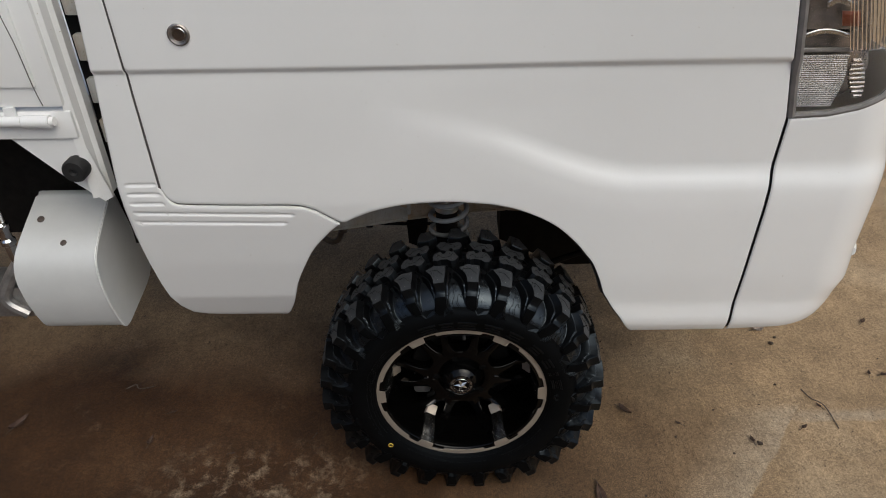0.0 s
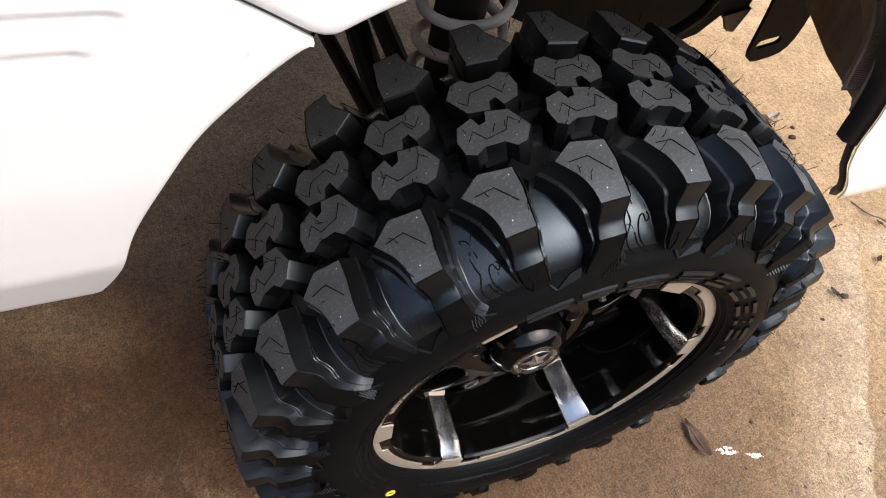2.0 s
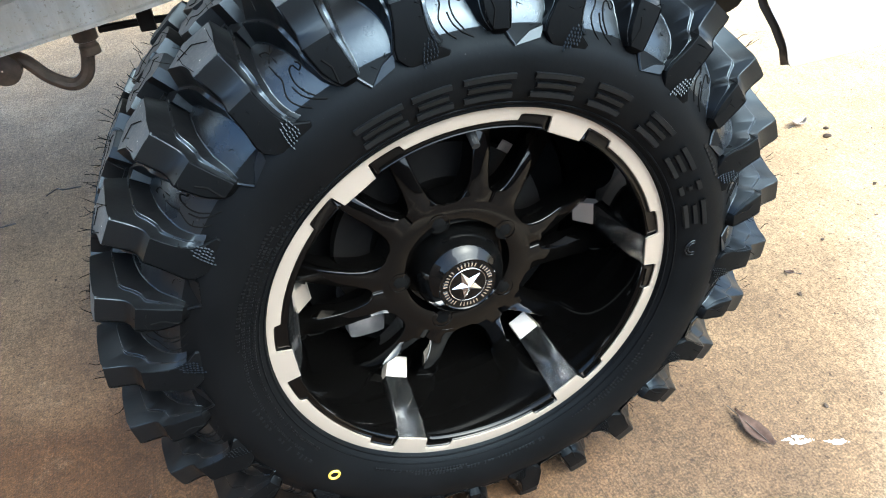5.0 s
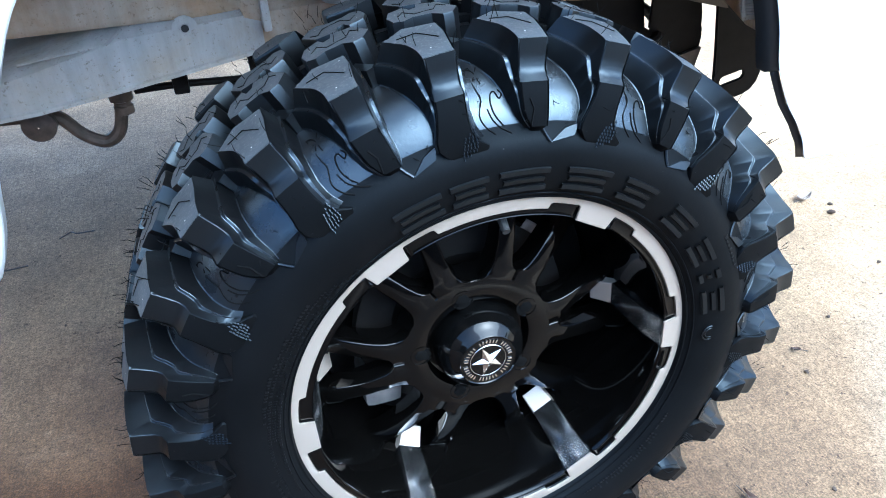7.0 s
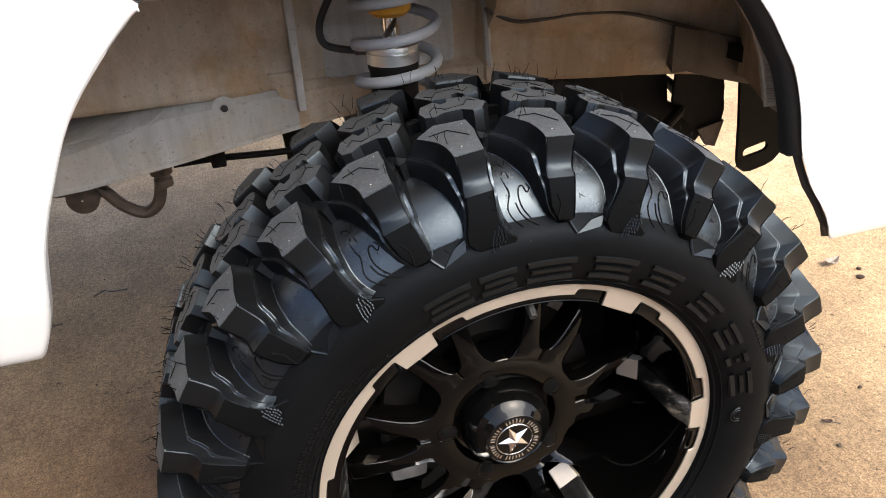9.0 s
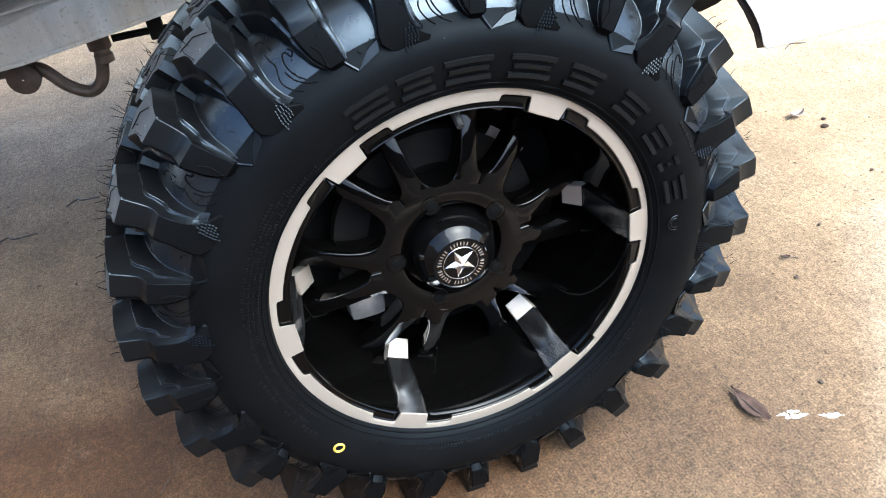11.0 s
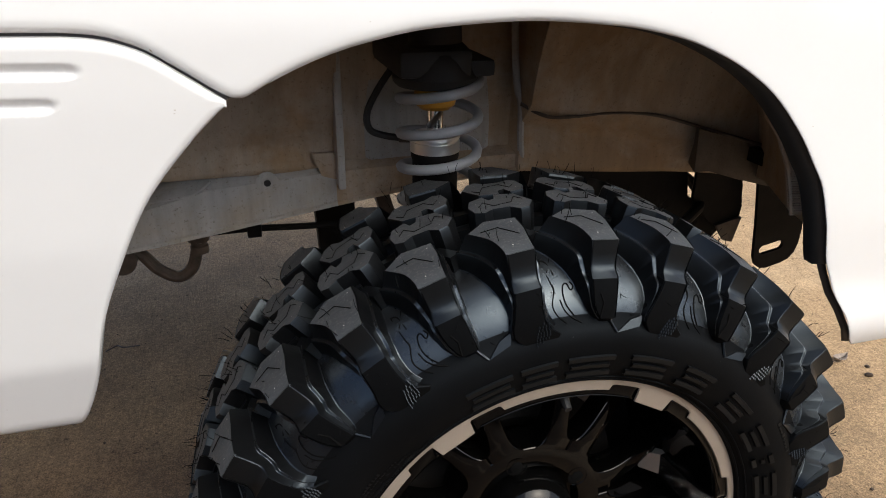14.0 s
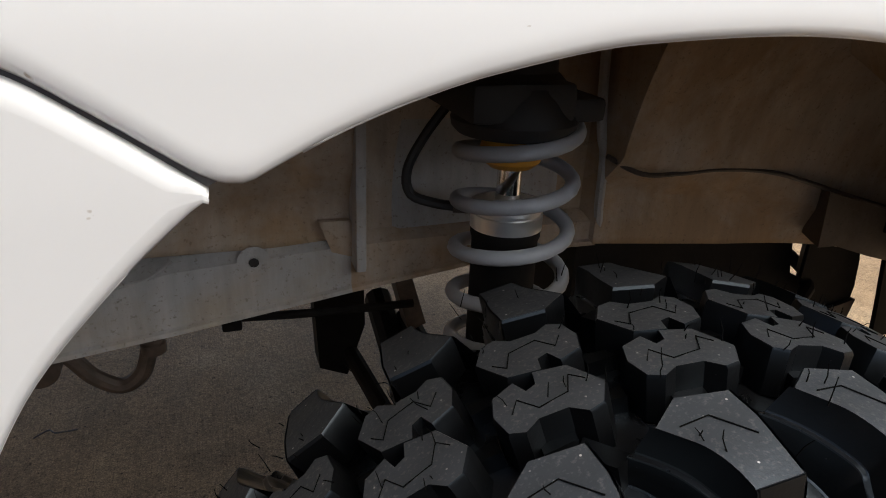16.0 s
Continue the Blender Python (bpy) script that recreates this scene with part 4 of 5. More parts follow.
def build_rim():
    bm = bmesh.new()
    # barrel, open to the outside
    add_lathe(bm, [(0.0105, 0.1925), (0.0065, 0.187), (0.0065, 0.181), (0.012, 0.1750), (0.03, 0.1728), (0.06, 0.1705), (0.10, 0.1685), (0.13, 0.160), (0.19, 0.158), (0.20, 0.17), (0.20, 0.186)], steps=120)
    rim = part("rim", bm, GLOSS, truck, "gloss black alloy rim with machined silver accents", 40, HUB @ Matrix.Diagonal((1.018, 1, 1.018, 1)))
    # machined flat lip with stepped notches either side of each bar
    def inner(a):
        d = abs((a - 2 + 30) % 60 - 30)
        return lerp(d, [0, 5.3, 5.7, 6.2, 13.6, 14.4, 15.0, 30], [0.1745, 0.1755, 0.1882, 0.1892, 0.1890, 0.1882, 0.1833, 0.1828])
    angles = sorted(set([float(a) for a in range(0, 360, 3)] + [(2 + 60 * k + s * d) % 360 for k in range(6) for s in (-1, 1) for d in (5.3, 5.7, 6.2, 10, 13.6, 14.4, 15.0)]))
    prof = [(0.012, lambda a: 0.1955), (0.003, lambda a: 0.1975), (0.0004, lambda a: 0.1974), (-0.0008, lambda a: 0.1962), (-0.0010, lambda a: 0.1950), (-0.0006, lambda a: inner(a) + 0.0006), (-0.0002, lambda a: inner(a)), (0.0012, lambda a: inner(a) - 0.0001)]
    rows = [[polar(a, y, f(a)) for a in angles] for y, f in prof]
    part("rim_lip", grid(rows, True), LIP, rim, "machined silver rim lip", 30)
    bm = bmesh.new()
    add_tube(bm, [polar(a, -0.0002, 0.1968) for a in range(0, 361, 3)], 0.0009, 8, False)
    part("lip_edge", bm, CHROME, rim, "polished outer edge of the lip", 60)
    # black enamelled pads that fill the notches between the bars
    steps = [0.0, 0.35, 0.9] + [1.6 + 0.7 * k for k in range(11)] + [9.2, 9.6, 10.2] + [12 + 2 * k for k in range(7)]
    steps = steps + [48.4 - q for q in steps[::-1] if 48.4 - q > steps[-1] + 0.5]
    for k in range(6):
        rows = []
        for n, q in enumerate(steps):
            a = 2 + 60 * k + 5.8 + q
            out = inner(a) - 0.0002
            end = min(n, len(steps) - 1 - n)
            sink = (0.0070, 0.0012, 0.0)[min(end, 2)]
            rows.append([polar(a, y + (sink if m < 7 else 0), r) for m, (y, r) in enumerate(((0.0060, out), (0.0009, out - 0.0001), (0.0001, out - 0.0007), (0.0000, out - 0.0013), (0.0012, out - 0.0021), (0.0012, min(0.1790, out - 0.0030)), (0.0004, 0.1776), (0.0012, 0.1766), (0.0060, 0.1756), (0.0130, 0.1748)))])
        part("notch_pad", grid(rows), GLOSS, rim, "", 40)
    tops = ([0.066, 0.080, 0.100, 0.125, 0.150, 0.1625, 0.1715], [0.0598, 0.0604, 0.062, 0.068, 0.078, 0.086, 0.094])
    near_bar = ([0.074, 0.089, 0.0905, 0.093, 0.098, 0.110, 0.130, 0.150, 0.1715], [0.05, 0.05, 2.0, 3.8, 5.2, 6.9, 8.4, 9.3, 10.1])
    far_bar = ([0.074, 0.0775, 0.0782, 0.0800, 0.083, 0.088, 0.096, 0.110, 0.130, 0.150, 0.1715], [29.95, 29.95, 27.0, 24.0, 21.2, 18.9, 17.3, 16.4, 16.4, 16.6, 16.9])
    radii = [0.074, 0.0775, 0.0782, 0.0791, 0.0800, 0.0814, 0.083, 0.0853, 0.088, 0.089, 0.0905, 0.0916, 0.093, 0.0955, 0.098, 0.103, 0.110, 0.120, 0.130, 0.140, 0.150, 0.158, 0.1625, 0.167, 0.1715]
    for k in range(6):
        a = 2 + 60 * k
        bm = bmesh.new()
        cuts = [(0.0016, 0.1752, 5.3), (0.0085, 0.1742, 5.3), (0.020, 0.1700, 5.2), (0.050, 0.1665, 4.9), (0.0800, 0.1640, 4.70), (0.0825, 0.1633, 4.65), (0.0985, 0.1468, 4.6)]
        rows = []
        for y, r, w in cuts:
            rows.append([polar(a + w + 0.4, y, r + 0.012), polar(a + w, y + 0.0006, r + 0.0004), polar(a + w - 0.3, y, r), polar(a, y, r - 0.0003), polar(a - w + 0.3, y, r), polar(a - w, y + 0.0006, r + 0.0004), polar(a - w - 0.4, y, r + 0.012)])
        vs = [[bm.verts.new(p) for p in row] for row in rows]
        for p, q in zip(vs, vs[1:]):
            for j in range(6):
                bm.faces.new((p[j], p[j + 1], q[j + 1], q[j]))
        bm.faces.new(vs[-1])
        # tip faces take the paler lip metal in place of their bright reflection
        for f in bm.faces:
            if f.calc_center_median().y > 0.0866:
                f.material_index = 1
        part("silver_bar", bm, SILVER, rim, "machined silver bar", 25).data.materials.append(LIP)
        # a pair of spokes beside each bar, webbed round to the hub
        for s in (-1, 1):
            rows = []
            for r in radii:
                y = lerp(r, *tops) + (0.004 if r < 0.075 else 0)
                h = lerp(r, [0.066, 0.17], [0.030, 0.024])
                d0, d1 = lerp(r, *near_bar), lerp(r, *far_bar)
                e = min(math.degrees(0.0020 / r), (d1 - d0) * 0.3)
                rows.append([polar(a + s * d, yy, r) for d, yy in ((d0, y + h), (d0, y + 0.0022), (d0 + e * 0.35, y + 0.0008), (d0 + e, y), ((d0 + d1) / 2, y - 0.0002), (d1 - e, y), (d1 - e * 0.35, y + 0.0008), (d1, y + 0.0022), (d1, y + h))])
            part("spoke", grid(rows), GLOSS, rim, "", 40)
            # raised foot where the spoke meets the barrel
            bm = bmesh.new()
            foot = [(lerp(0.150, *near_bar) - 0.5, 0.0800, 0.150), (lerp(0.165, *near_bar) - 0.6, 0.0890, 0.1660), (lerp(0.165, *near_bar), 0.0905, 0.1672), (lerp(0.165, *far_bar), 0.0905, 0.1672), (lerp(0.165, *far_bar) + 0.6, 0.0890, 0.1660), (lerp(0.150, *far_bar) + 0.5, 0.0800, 0.150)]
            add_tube(bm, [polar(a + s * d, y, r) for d, y, r in foot], 0.0013, 6)
            part("spoke_foot", bm, GLOSS, rim)
    # hub disc with lug holes
    bm = bmesh.new()
    add_lathe(bm, [(0.095, 0.0790), (0.0612, 0.0790), (0.0603, 0.0782), (0.0595, 0.070), (0.0597, 0.0575), (0.0606, 0.0555), (0.066, 0.0535), (0.073, 0.0520), (0.075, 0.046)], steps=72)
    part("hub_disc", bm, GLOSS, rim)
    for k in range(5):
        a = 33 + 72 * k
        bm = bmesh.new()
        c = polar(a, 0, 0.061)
        add_lathe(bm, [(0.0605, 0.0116), (0.0592, 0.0110), (0.0590, 0.0104), (0.0600, 0.0098)], centre=c, steps=24)
        part("lug_hole", bm, GLOSS, rim)
        # the hub isn't cut: black disc and nut paint the hole's depth
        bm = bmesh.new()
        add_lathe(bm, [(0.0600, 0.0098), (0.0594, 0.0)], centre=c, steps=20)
        part("hole_floor", bm, DEEPBLACK, rim)
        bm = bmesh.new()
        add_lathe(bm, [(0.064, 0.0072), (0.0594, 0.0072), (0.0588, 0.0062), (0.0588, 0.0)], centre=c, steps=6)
        part("lug_nut", bm, DEEPBLACK, rim)
    # centre cap
    bm = bmesh.new()
    add_lathe(bm, [(0.075, 0.0475), (0.062, 0.0465), (0.050, 0.0445), (0.042, 0.0405), (0.036, 0.0345), (0.0335, 0.0305), (0.0325, 0.0295), (0.0335, 0.0285), (0.0335, 0.0)], steps=64)
    part("centre_cap", bm, CAPGLOSS, rim, "gloss black centre cap", 40)
    bm = bmesh.new()
    add_tube(bm, [(0.0188 * math.cos(t), 0.0330, 0.0188 * math.sin(t)) for t in np.linspace(0, 2 * math.pi, 49)], 0.0004, 6, False)
    part("cap_ring", bm, SILVER, rim)
    # five-pointed faceted star
    bm = bmesh.new()
    top = bm.verts.new((0, 0.0285, 0))
    ring = []
    for k in range(10):
        a = radians(110 + 36 * k)
        r = 0.0172 if k % 2 == 0 else 0.0072
        ring.append(bm.verts.new((r * math.cos(a), 0.0328, r * math.sin(a))))
    for k in range(10):
        bm.faces.new((top, ring[k], ring[(k + 1) % 10]))
    part("cap_star", bm, SILVER, rim, "bright faceted star", 0)
    # lettering on the cap as plain ticks
    bm = bmesh.new()
    for k in range(42):
        if k % 14 in (6, 13):
            continue
        a = 8 + 360 / 42 * k
        q = [polar(a - 1.6, 0.0331, 0.0212), polar(a + 1.6, 0.0331, 0.0212), polar(a + 1.3, 0.0331, 0.0255), polar(a - 1.9, 0.0331, 0.0255)]
        add_prism(bm, q, [(x, y - 0.0006, z) for x, y, z in q])
    tagged(part("cap_mark", bm, SILVER, rim, "ring of small silver marks", 0), kind="stuff")
    # valve
    bm = bmesh.new()
    add_tube(bm, [polar(88, 0.02, 0.175), polar(88, 0.012, 0.168), polar(88, 0.002, 0.163)], [0.005, 0.004, 0.0035], 10)
    part("valve_stem", bm, BLACK, rim)


build_rim()


def build_brake():
    # disc and shield coloured near black for the shade behind the spokes
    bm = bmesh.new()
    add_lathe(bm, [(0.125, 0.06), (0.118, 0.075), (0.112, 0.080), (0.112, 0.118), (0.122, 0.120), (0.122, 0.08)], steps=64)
    brake = part("brake_disc", bm, DARKSTEEL, truck, "steel brake disc coloured near black for the shade behind the spokes", 40, HUB)
    bm = bmesh.new()
    add_box(bm, -0.120, -0.076, 0.098, 0.165, -0.090, -0.046, 0.011)
    part("caliper", bm, DISC, brake, "dull cast brake caliper")
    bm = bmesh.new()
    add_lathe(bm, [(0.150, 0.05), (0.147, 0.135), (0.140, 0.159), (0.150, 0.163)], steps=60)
    part("brake_shield", bm, DEEPBLACK, brake)
    bm = bmesh.new()
    add_lathe(bm, [(0.1115, 0.118), (0.110, 0.1195), (0.109, 0.128), (0.110, 0.1295)], steps=14, a0=33, a1=56)
    part("shield_plate", bm, PLATE, brake, "brown worn edge plate")


build_brake()


# ---- wheel well ----
def build_well():
    # inner wall with a pressed shelf, a tower and a front bulge
    xs = columns(-0.62, 0.50, 0.012, (-0.128, -0.118, 0.118, 0.128))
    zs = [0.575 + 0.0075 * k for k in range(39)]
    rows = []
    for z in zs:
        row = []
        for x in xs:
            y = 0.455 - 0.10 * max((z - 0.60) / 0.25, 0) ** 2 * (1 if x < -0.12 or x > 0.12 else 0.35)
            if x < -0.125:
                y -= 0.02 * min(max((z - 0.60) / 0.05, 0.3), 1)
            if x > 0.125:
                line = lerp(x, [0.12, 0.2, 0.3, 0.42, 0.6], [0.655, 0.643, 0.640, 0.595, 0.52])
                y -= 0.02 + 0.028 * min(max((z - line) / 0.03 + 0.5, 0), 1) + 0.25 * max(x - 0.36, 0) ** 1.3
            foot = lerp(x, [0.13, 0.3, 0.43, 0.5], [0.556, 0.541, 0.532, 0.53]) if x > 0.12 else 0.575
            row.append((x, y, foot + (z - 0.575) * (0.86 - foot) / 0.285))
        rows.append(row)
    thick(part("wheel_well_wall", grid(rows), LINER, truck, "muddy grey-brown wheel well wall"))
    # tower panel
    bm = grid([[(x, 0.452 - 0.012 * (z - 0.56) + (0.02 if abs(x) > 0.12 else 0), z) for x in (-0.122, -0.08, -0.03, 0.03, 0.08, 0.122)] for z in np.linspace(0.555, 0.84, 8)])
    thick(part("strut_tower", bm, TOWER, truck, "grey painted strut tower"))
    # vault over the wheel
    rows = []
    for k in range(13):
        s = k / 12
        row = []
        for x in columns(-0.41, 0.33, 0.02):
            z0 = arch_z(min(max(x, -0.41), 0.39))
            y0 = body_y(x, z0) + 0.016
            top = 0.862 if -0.30 < x < 0.28 else lerp(abs(x), [0.28, 0.43], [0.862, 0.60])
            z = z0 + 0.006 + (max(top, z0 + 0.02) - z0) * s ** 0.6
            row.append((x, y0 + (0.40 - y0) * s, z))
        rows.append(row)
    thick(part("wheel_well_roof", grid(rows), LINER, truck))
    # folded seam lines
    bm = bmesh.new()
    add_box(bm, -0.130, -0.120, 0.416, 0.452, 0.556, 0.86, 0.003)
    part("tower_flange", bm, TOWER, truck, "pale grey folded flange")
    bm = bmesh.new()
    add_tube(bm, smooth_path([(0.104, 0.42, 0.86), (0.108, 0.424, 0.75), (0.116, 0.428, 0.68), (0.124, 0.430, 0.652), (0.128, 0.434, 0.60), (0.134, 0.44, 0.572)]), 0.005, 8)
    part("tower_seam", bm, TOWER, truck)
    bm = bmesh.new()
    add_tube(bm, smooth_path([(0.116, 0.412, 0.657), (0.154, 0.405, 0.639), (0.20, 0.403, 0.638), (0.245, 0.402, 0.640), (0.317, 0.400, 0.633), (0.406, 0.384, 0.608), (0.48, 0.364, 0.587)]), 0.0026, 8)
    part("panel_seam", bm, PIPE, truck)
    # frame rail under the wall
    X = [-0.70, -0.40, -0.29, -0.20, -0.13, 0.0, 0.10, 0.13]
    LO = [0.470, 0.490, 0.505, 0.519, 0.530, 0.548, 0.556, 0.556]
    UP = [0.480, 0.545, 0.572, 0.579, 0.584, 0.588, 0.590, 0.590]
    bm = bmesh.new()
    loops = []
    for x, lo, up in zip(X, LO, UP):
        yf = 0.440 - 0.25 * max(x - 0.36, 0) ** 1.3
        loops.append([bm.verts.new(p) for p in ((x, yf - 0.005, lo - 0.002), (x, yf - 0.004, lo + 0.002), (x, yf, lo + 0.004), (x, yf, up - 0.010), (x, yf + 0.014, up), (x, 0.62, up), (x, 0.62, lo), (x, yf, lo - 0.001))])
    for a, b in zip(loops, loops[1:]):
        for k in range(8):
            j = (k + 1) % 8
            bm.faces.new((a[k], a[j], b[j], b[k]))
    bm.faces.new(loops[0])
    bm.faces.new(loops[-1][::-1])
    for f in bm.faces:
        if f.calc_center_median().x > -0.125:
            f.material_index = 1
    rail = part("frame_rail", bm, RAIL, truck, "grey painted frame rail with rust spots")
    rail.data.materials.append(LINER)
    bm = bmesh.new()
    add_lathe(bm, [(0.4402, 0.0150), (0.4397, 0.0125), (0.4395, 0.009), (0.4400, 0.0052)], centre=(-0.219, 0, 0.566), steps=32)
    part("hole_boss", bm, RAIL, rail)
    bm = bmesh.new()
    add_lathe(bm, [(0.4384, 0.0045), (0.4383, 0.0)], centre=(-0.219, 0, 0.566), steps=16)
    part("rail_hole", bm, BLACK, rail)
    bm = bmesh.new()
    foot = [(-0.160, 0.601), (-0.131, 0.601), (-0.119, 0.570), (-0.131, 0.565), (-0.149, 0.571)]
    add_prism(bm, [(x, 0.436, z) for x, z in foot], [(x, 0.444, z) for x, z in foot])
    part("flange_foot", bm, LINER, rail)
    bm = bmesh.new()
    add_lathe(bm, [(0.437, 0.0050), (0.4335, 0.0048), (0.4325, 0.0030), (0.4325, 0.0)], centre=(-0.125, 0, 0.5715), steps=6)
    part("foot_bolt", bm, PIPE, rail, "rusty bolt head")
    bm = bmesh.new()
    add_tube(bm, smooth_path([(-0.406, 0.4385, 0.548), (-0.360, 0.4385, 0.553), (-0.318, 0.4385, 0.557), (-0.300, 0.4385, 0.565), (-0.288, 0.4385, 0.574)]), 0.0016, 6)
    part("rail_step", bm, RAIL, rail)
    # dark block that puts the shade behind the front liner into colour
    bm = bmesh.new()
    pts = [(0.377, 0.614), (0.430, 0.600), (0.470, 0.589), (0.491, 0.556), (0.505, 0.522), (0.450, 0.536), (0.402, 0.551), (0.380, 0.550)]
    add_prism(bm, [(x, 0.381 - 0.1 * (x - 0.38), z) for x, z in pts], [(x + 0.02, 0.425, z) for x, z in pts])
    part("liner_shade", bm, LINERSHADE, truck)
    # black rubber edge seal along the front of the arch
    rows = []
    for x in [0.05 + 0.272 * (1 - (1 - k / 40) ** 1.6) for k in range(41)]:
        z = arch_z(x)
        y = body_y(x, z)
        w = lerp(x, [0.05, 0.2, 0.3], [0.002, 0.022, 0.030])
        rows.append([(x + 0.002, y + 0.003, z + 0.001), (x - w * 0.15, y + 0.014, z - w * 0.1), (x - w * 0.15, y + 0.024, z - w * 0.1), (x + 0.004, y + 0.028, z + 0.004)])
    thick(part("arch_seal", grid(rows), BLACK, truck, "black rubber edge seal"), 0.003)
    # torn rubber strip on the bumper's end
    rows = []
    for x, z in ((0.320, 0.556), (0.331, 0.537), (0.345, 0.513), (0.362, 0.490), (0.380, 0.464), (0.397, 0.440)):
        y = body_y(x, z)
        rows.append([(x + 0.003, y + 0.006, z), (x - 0.003, y + 0.010, z - 0.001), (x + 0.001, y + 0.014, z + 0.002)])
    thick(part("rubber_strip", grid(rows), BLACK, truck), 0.002)
    # front liner with a ribbed edge
    rows = []
    for s in np.linspace(0, 1, 24):
        q = radians(82 * s)
        rows.append([(xb * math.cos(q) ** 0.85 + 0.02 * s, y, zb + (0.86 - zb) * math.sin(q)) for y, xb, zb in ((0.095, 0.318, 0.572), (0.12, 0.345, 0.570), (0.20, 0.389, 0.556), (0.30, 0.435, 0.558), (0.40, 0.500, 0.530), (0.45, 0.530, 0.525))])
    thick(part("front_liner", grid(rows), LINER, truck, "dusty brown front liner"))
    bm = bmesh.new()
    for k in range(40):
        q = k / 39
        z = lerp(q, [0, 0.27, 0.57, 1], [0.700, 0.674, 0.643, 0.597])
        x0 = lerp(q, [0, 0.27, 0.57, 1], [0.252, 0.274, 0.291, 0.306])
        x1 = lerp(q, [0, 0.27, 0.57, 1], [0.262, 0.286, 0.304, 0.322])
        add_prism(bm, [(x0, 0.112, z - 0.0007), (x1, 0.108, z - 0.0012), (x1, 0.108, z + 0.0004), (x0, 0.112, z + 0.0009)], [(x0, 0.120, z - 0.0007), (x1, 0.118, z - 0.0012), (x1, 0.118, z + 0.0004), (x0, 0.120, z + 0.0009)])
    tagged(part("ribbed_edge", bm, LINER, truck), kind="stuff")
    edge = [(0.252, 0.700), (0.274, 0.674), (0.291, 0.643), (0.300, 0.618), (0.307, 0.592)]
    thick(part("rib_backing", grid([[(x - 0.002, 0.1145, z), (x + 0.018, 0.1125, z)] for x, z in edge]), LINER, truck), 0.002)
    edge = [(0.240, 0.706), (0.266, 0.681), (0.289, 0.650), (0.301, 0.621), (0.315, 0.578)]
    thick(part("pale_flange", grid([[(x - 0.002, 0.098, z), (x + 0.005, 0.094, z)] for x, z in edge]), ALLOYBOX, truck), 0.0015)


build_well()


# ---- suspension ----
def build_strut():
    X0, Y0 = -0.026, 0.325
    bm = bmesh.new()
    add_lathe(bm, [(0.36, 0.0), (0.36, 0.027), (0.618, 0.027), (0.622, 0.0285), (0.628, 0.0285)], axis="Z", centre=(X0, Y0, 0), steps=36)
    strut = part("strut", bm, DARKSTEEL, truck, "black strut body with a grey coil spring")
    bm = bmesh.new()
    add_lathe(bm, [(0.628, 0.0275), (0.6285, 0.0292), (0.6405, 0.0292), (0.6410, 0.0276), (0.6440, 0.0276), (0.6445, 0.0296), (0.6480, 0.0292), (0.6485, 0.010), (0.656, 0.010), (0.656, 0.0)], axis="Z", centre=(X0, Y0, 0), steps=40)
    part("collar_nut", bm, ZINC, strut, "bright zinc collar nut")
    bm = bmesh.new()
    add_lathe(bm, [(0.645, 0.0098), (0.70, 0.0098)], axis="Z", centre=(X0, Y0, 0), steps=24)
    part("piston_rod", bm, CHROME, strut, "chrome piston rod")
    bm = bmesh.new()
    add_lathe(bm, [(0.677, 0.010), (0.678, 0.017), (0.683, 0.023), (0.692, 0.025), (0.704, 0.022), (0.710, 0.010)], axis="Z", centre=(X0, Y0, 0), steps=32)
    part("bump_stop", bm, YELLOW, strut, "yellow foam bump stop")
    bm = bmesh.new()
    pts = []
    for k in range(-2 * 24, 5 * 24 + 1):
        a = 2 * math.pi * k / 24 + 2.6
        pts.append((X0 + 0.005 + 0.0455 * math.cos(a), Y0 + 0.0455 * math.sin(a), 0.5255 + 0.0405 * k / 24))
    add_tube(bm, pts, 0.0060, 10)
    part("coil_spring", bm, SPRING, strut, "light grey painted coil spring", 60)
    bm = bmesh.new()
    add_lathe(bm, [(0.705, 0.020), (0.7055, 0.044), (0.710, 0.048), (0.716, 0.049), (0.722, 0.046), (0.742, 0.040), (0.752, 0.030), (0.790, 0.028)], axis="Z", centre=(X0, Y0, 0), steps=36)
    part("top_mount", bm, BLACK, strut, "black rubber top mount")
    bm = bmesh.new()
    add_box(bm, X0 - 0.050, X0 + 0.032, Y0 - 0.040, Y0 + 0.12, 0.718, 0.748, 0.008)
    add_box(bm, X0 + 0.030, X0 + 0.062, Y0 - 0.03, Y0 + 0.10, 0.716, 0.735, 0.006)
    part("mount_bracket", bm, BLACK, strut)
    bm = bmesh.new()
    add_lathe(bm, [(0.436, 0.027), (0.433, 0.056), (0.427, 0.056), (0.426, 0.027)], axis="Z", centre=(X0, Y0, 0), steps=36)
    part("spring_seat", bm, DARKSTEEL, strut)
    # brake hose with its clip
    bm = bmesh.new()
    add_tube(bm, smooth_path([(X0 - 0.040, 0.36, 0.722), (X0 - 0.058, 0.365, 0.695), (X0 - 0.072, 0.365, 0.668), (X0 - 0.070, 0.362, 0.648), (X0 - 0.052, 0.355, 0.641), (X0 - 0.034, 0.345, 0.640)]), 0.0042, 8)
    part("brake_hose", bm, BLACK, truck, "thin black brake hose")
    bm = bmesh.new()
    add_tube(bm, [(X0 - 0.038, 0.347, 0.640), (X0 - 0.026, 0.343, 0.640)], 0.006, 8)
    part("hose_clip", bm, PIPE, truck)


build_strut()


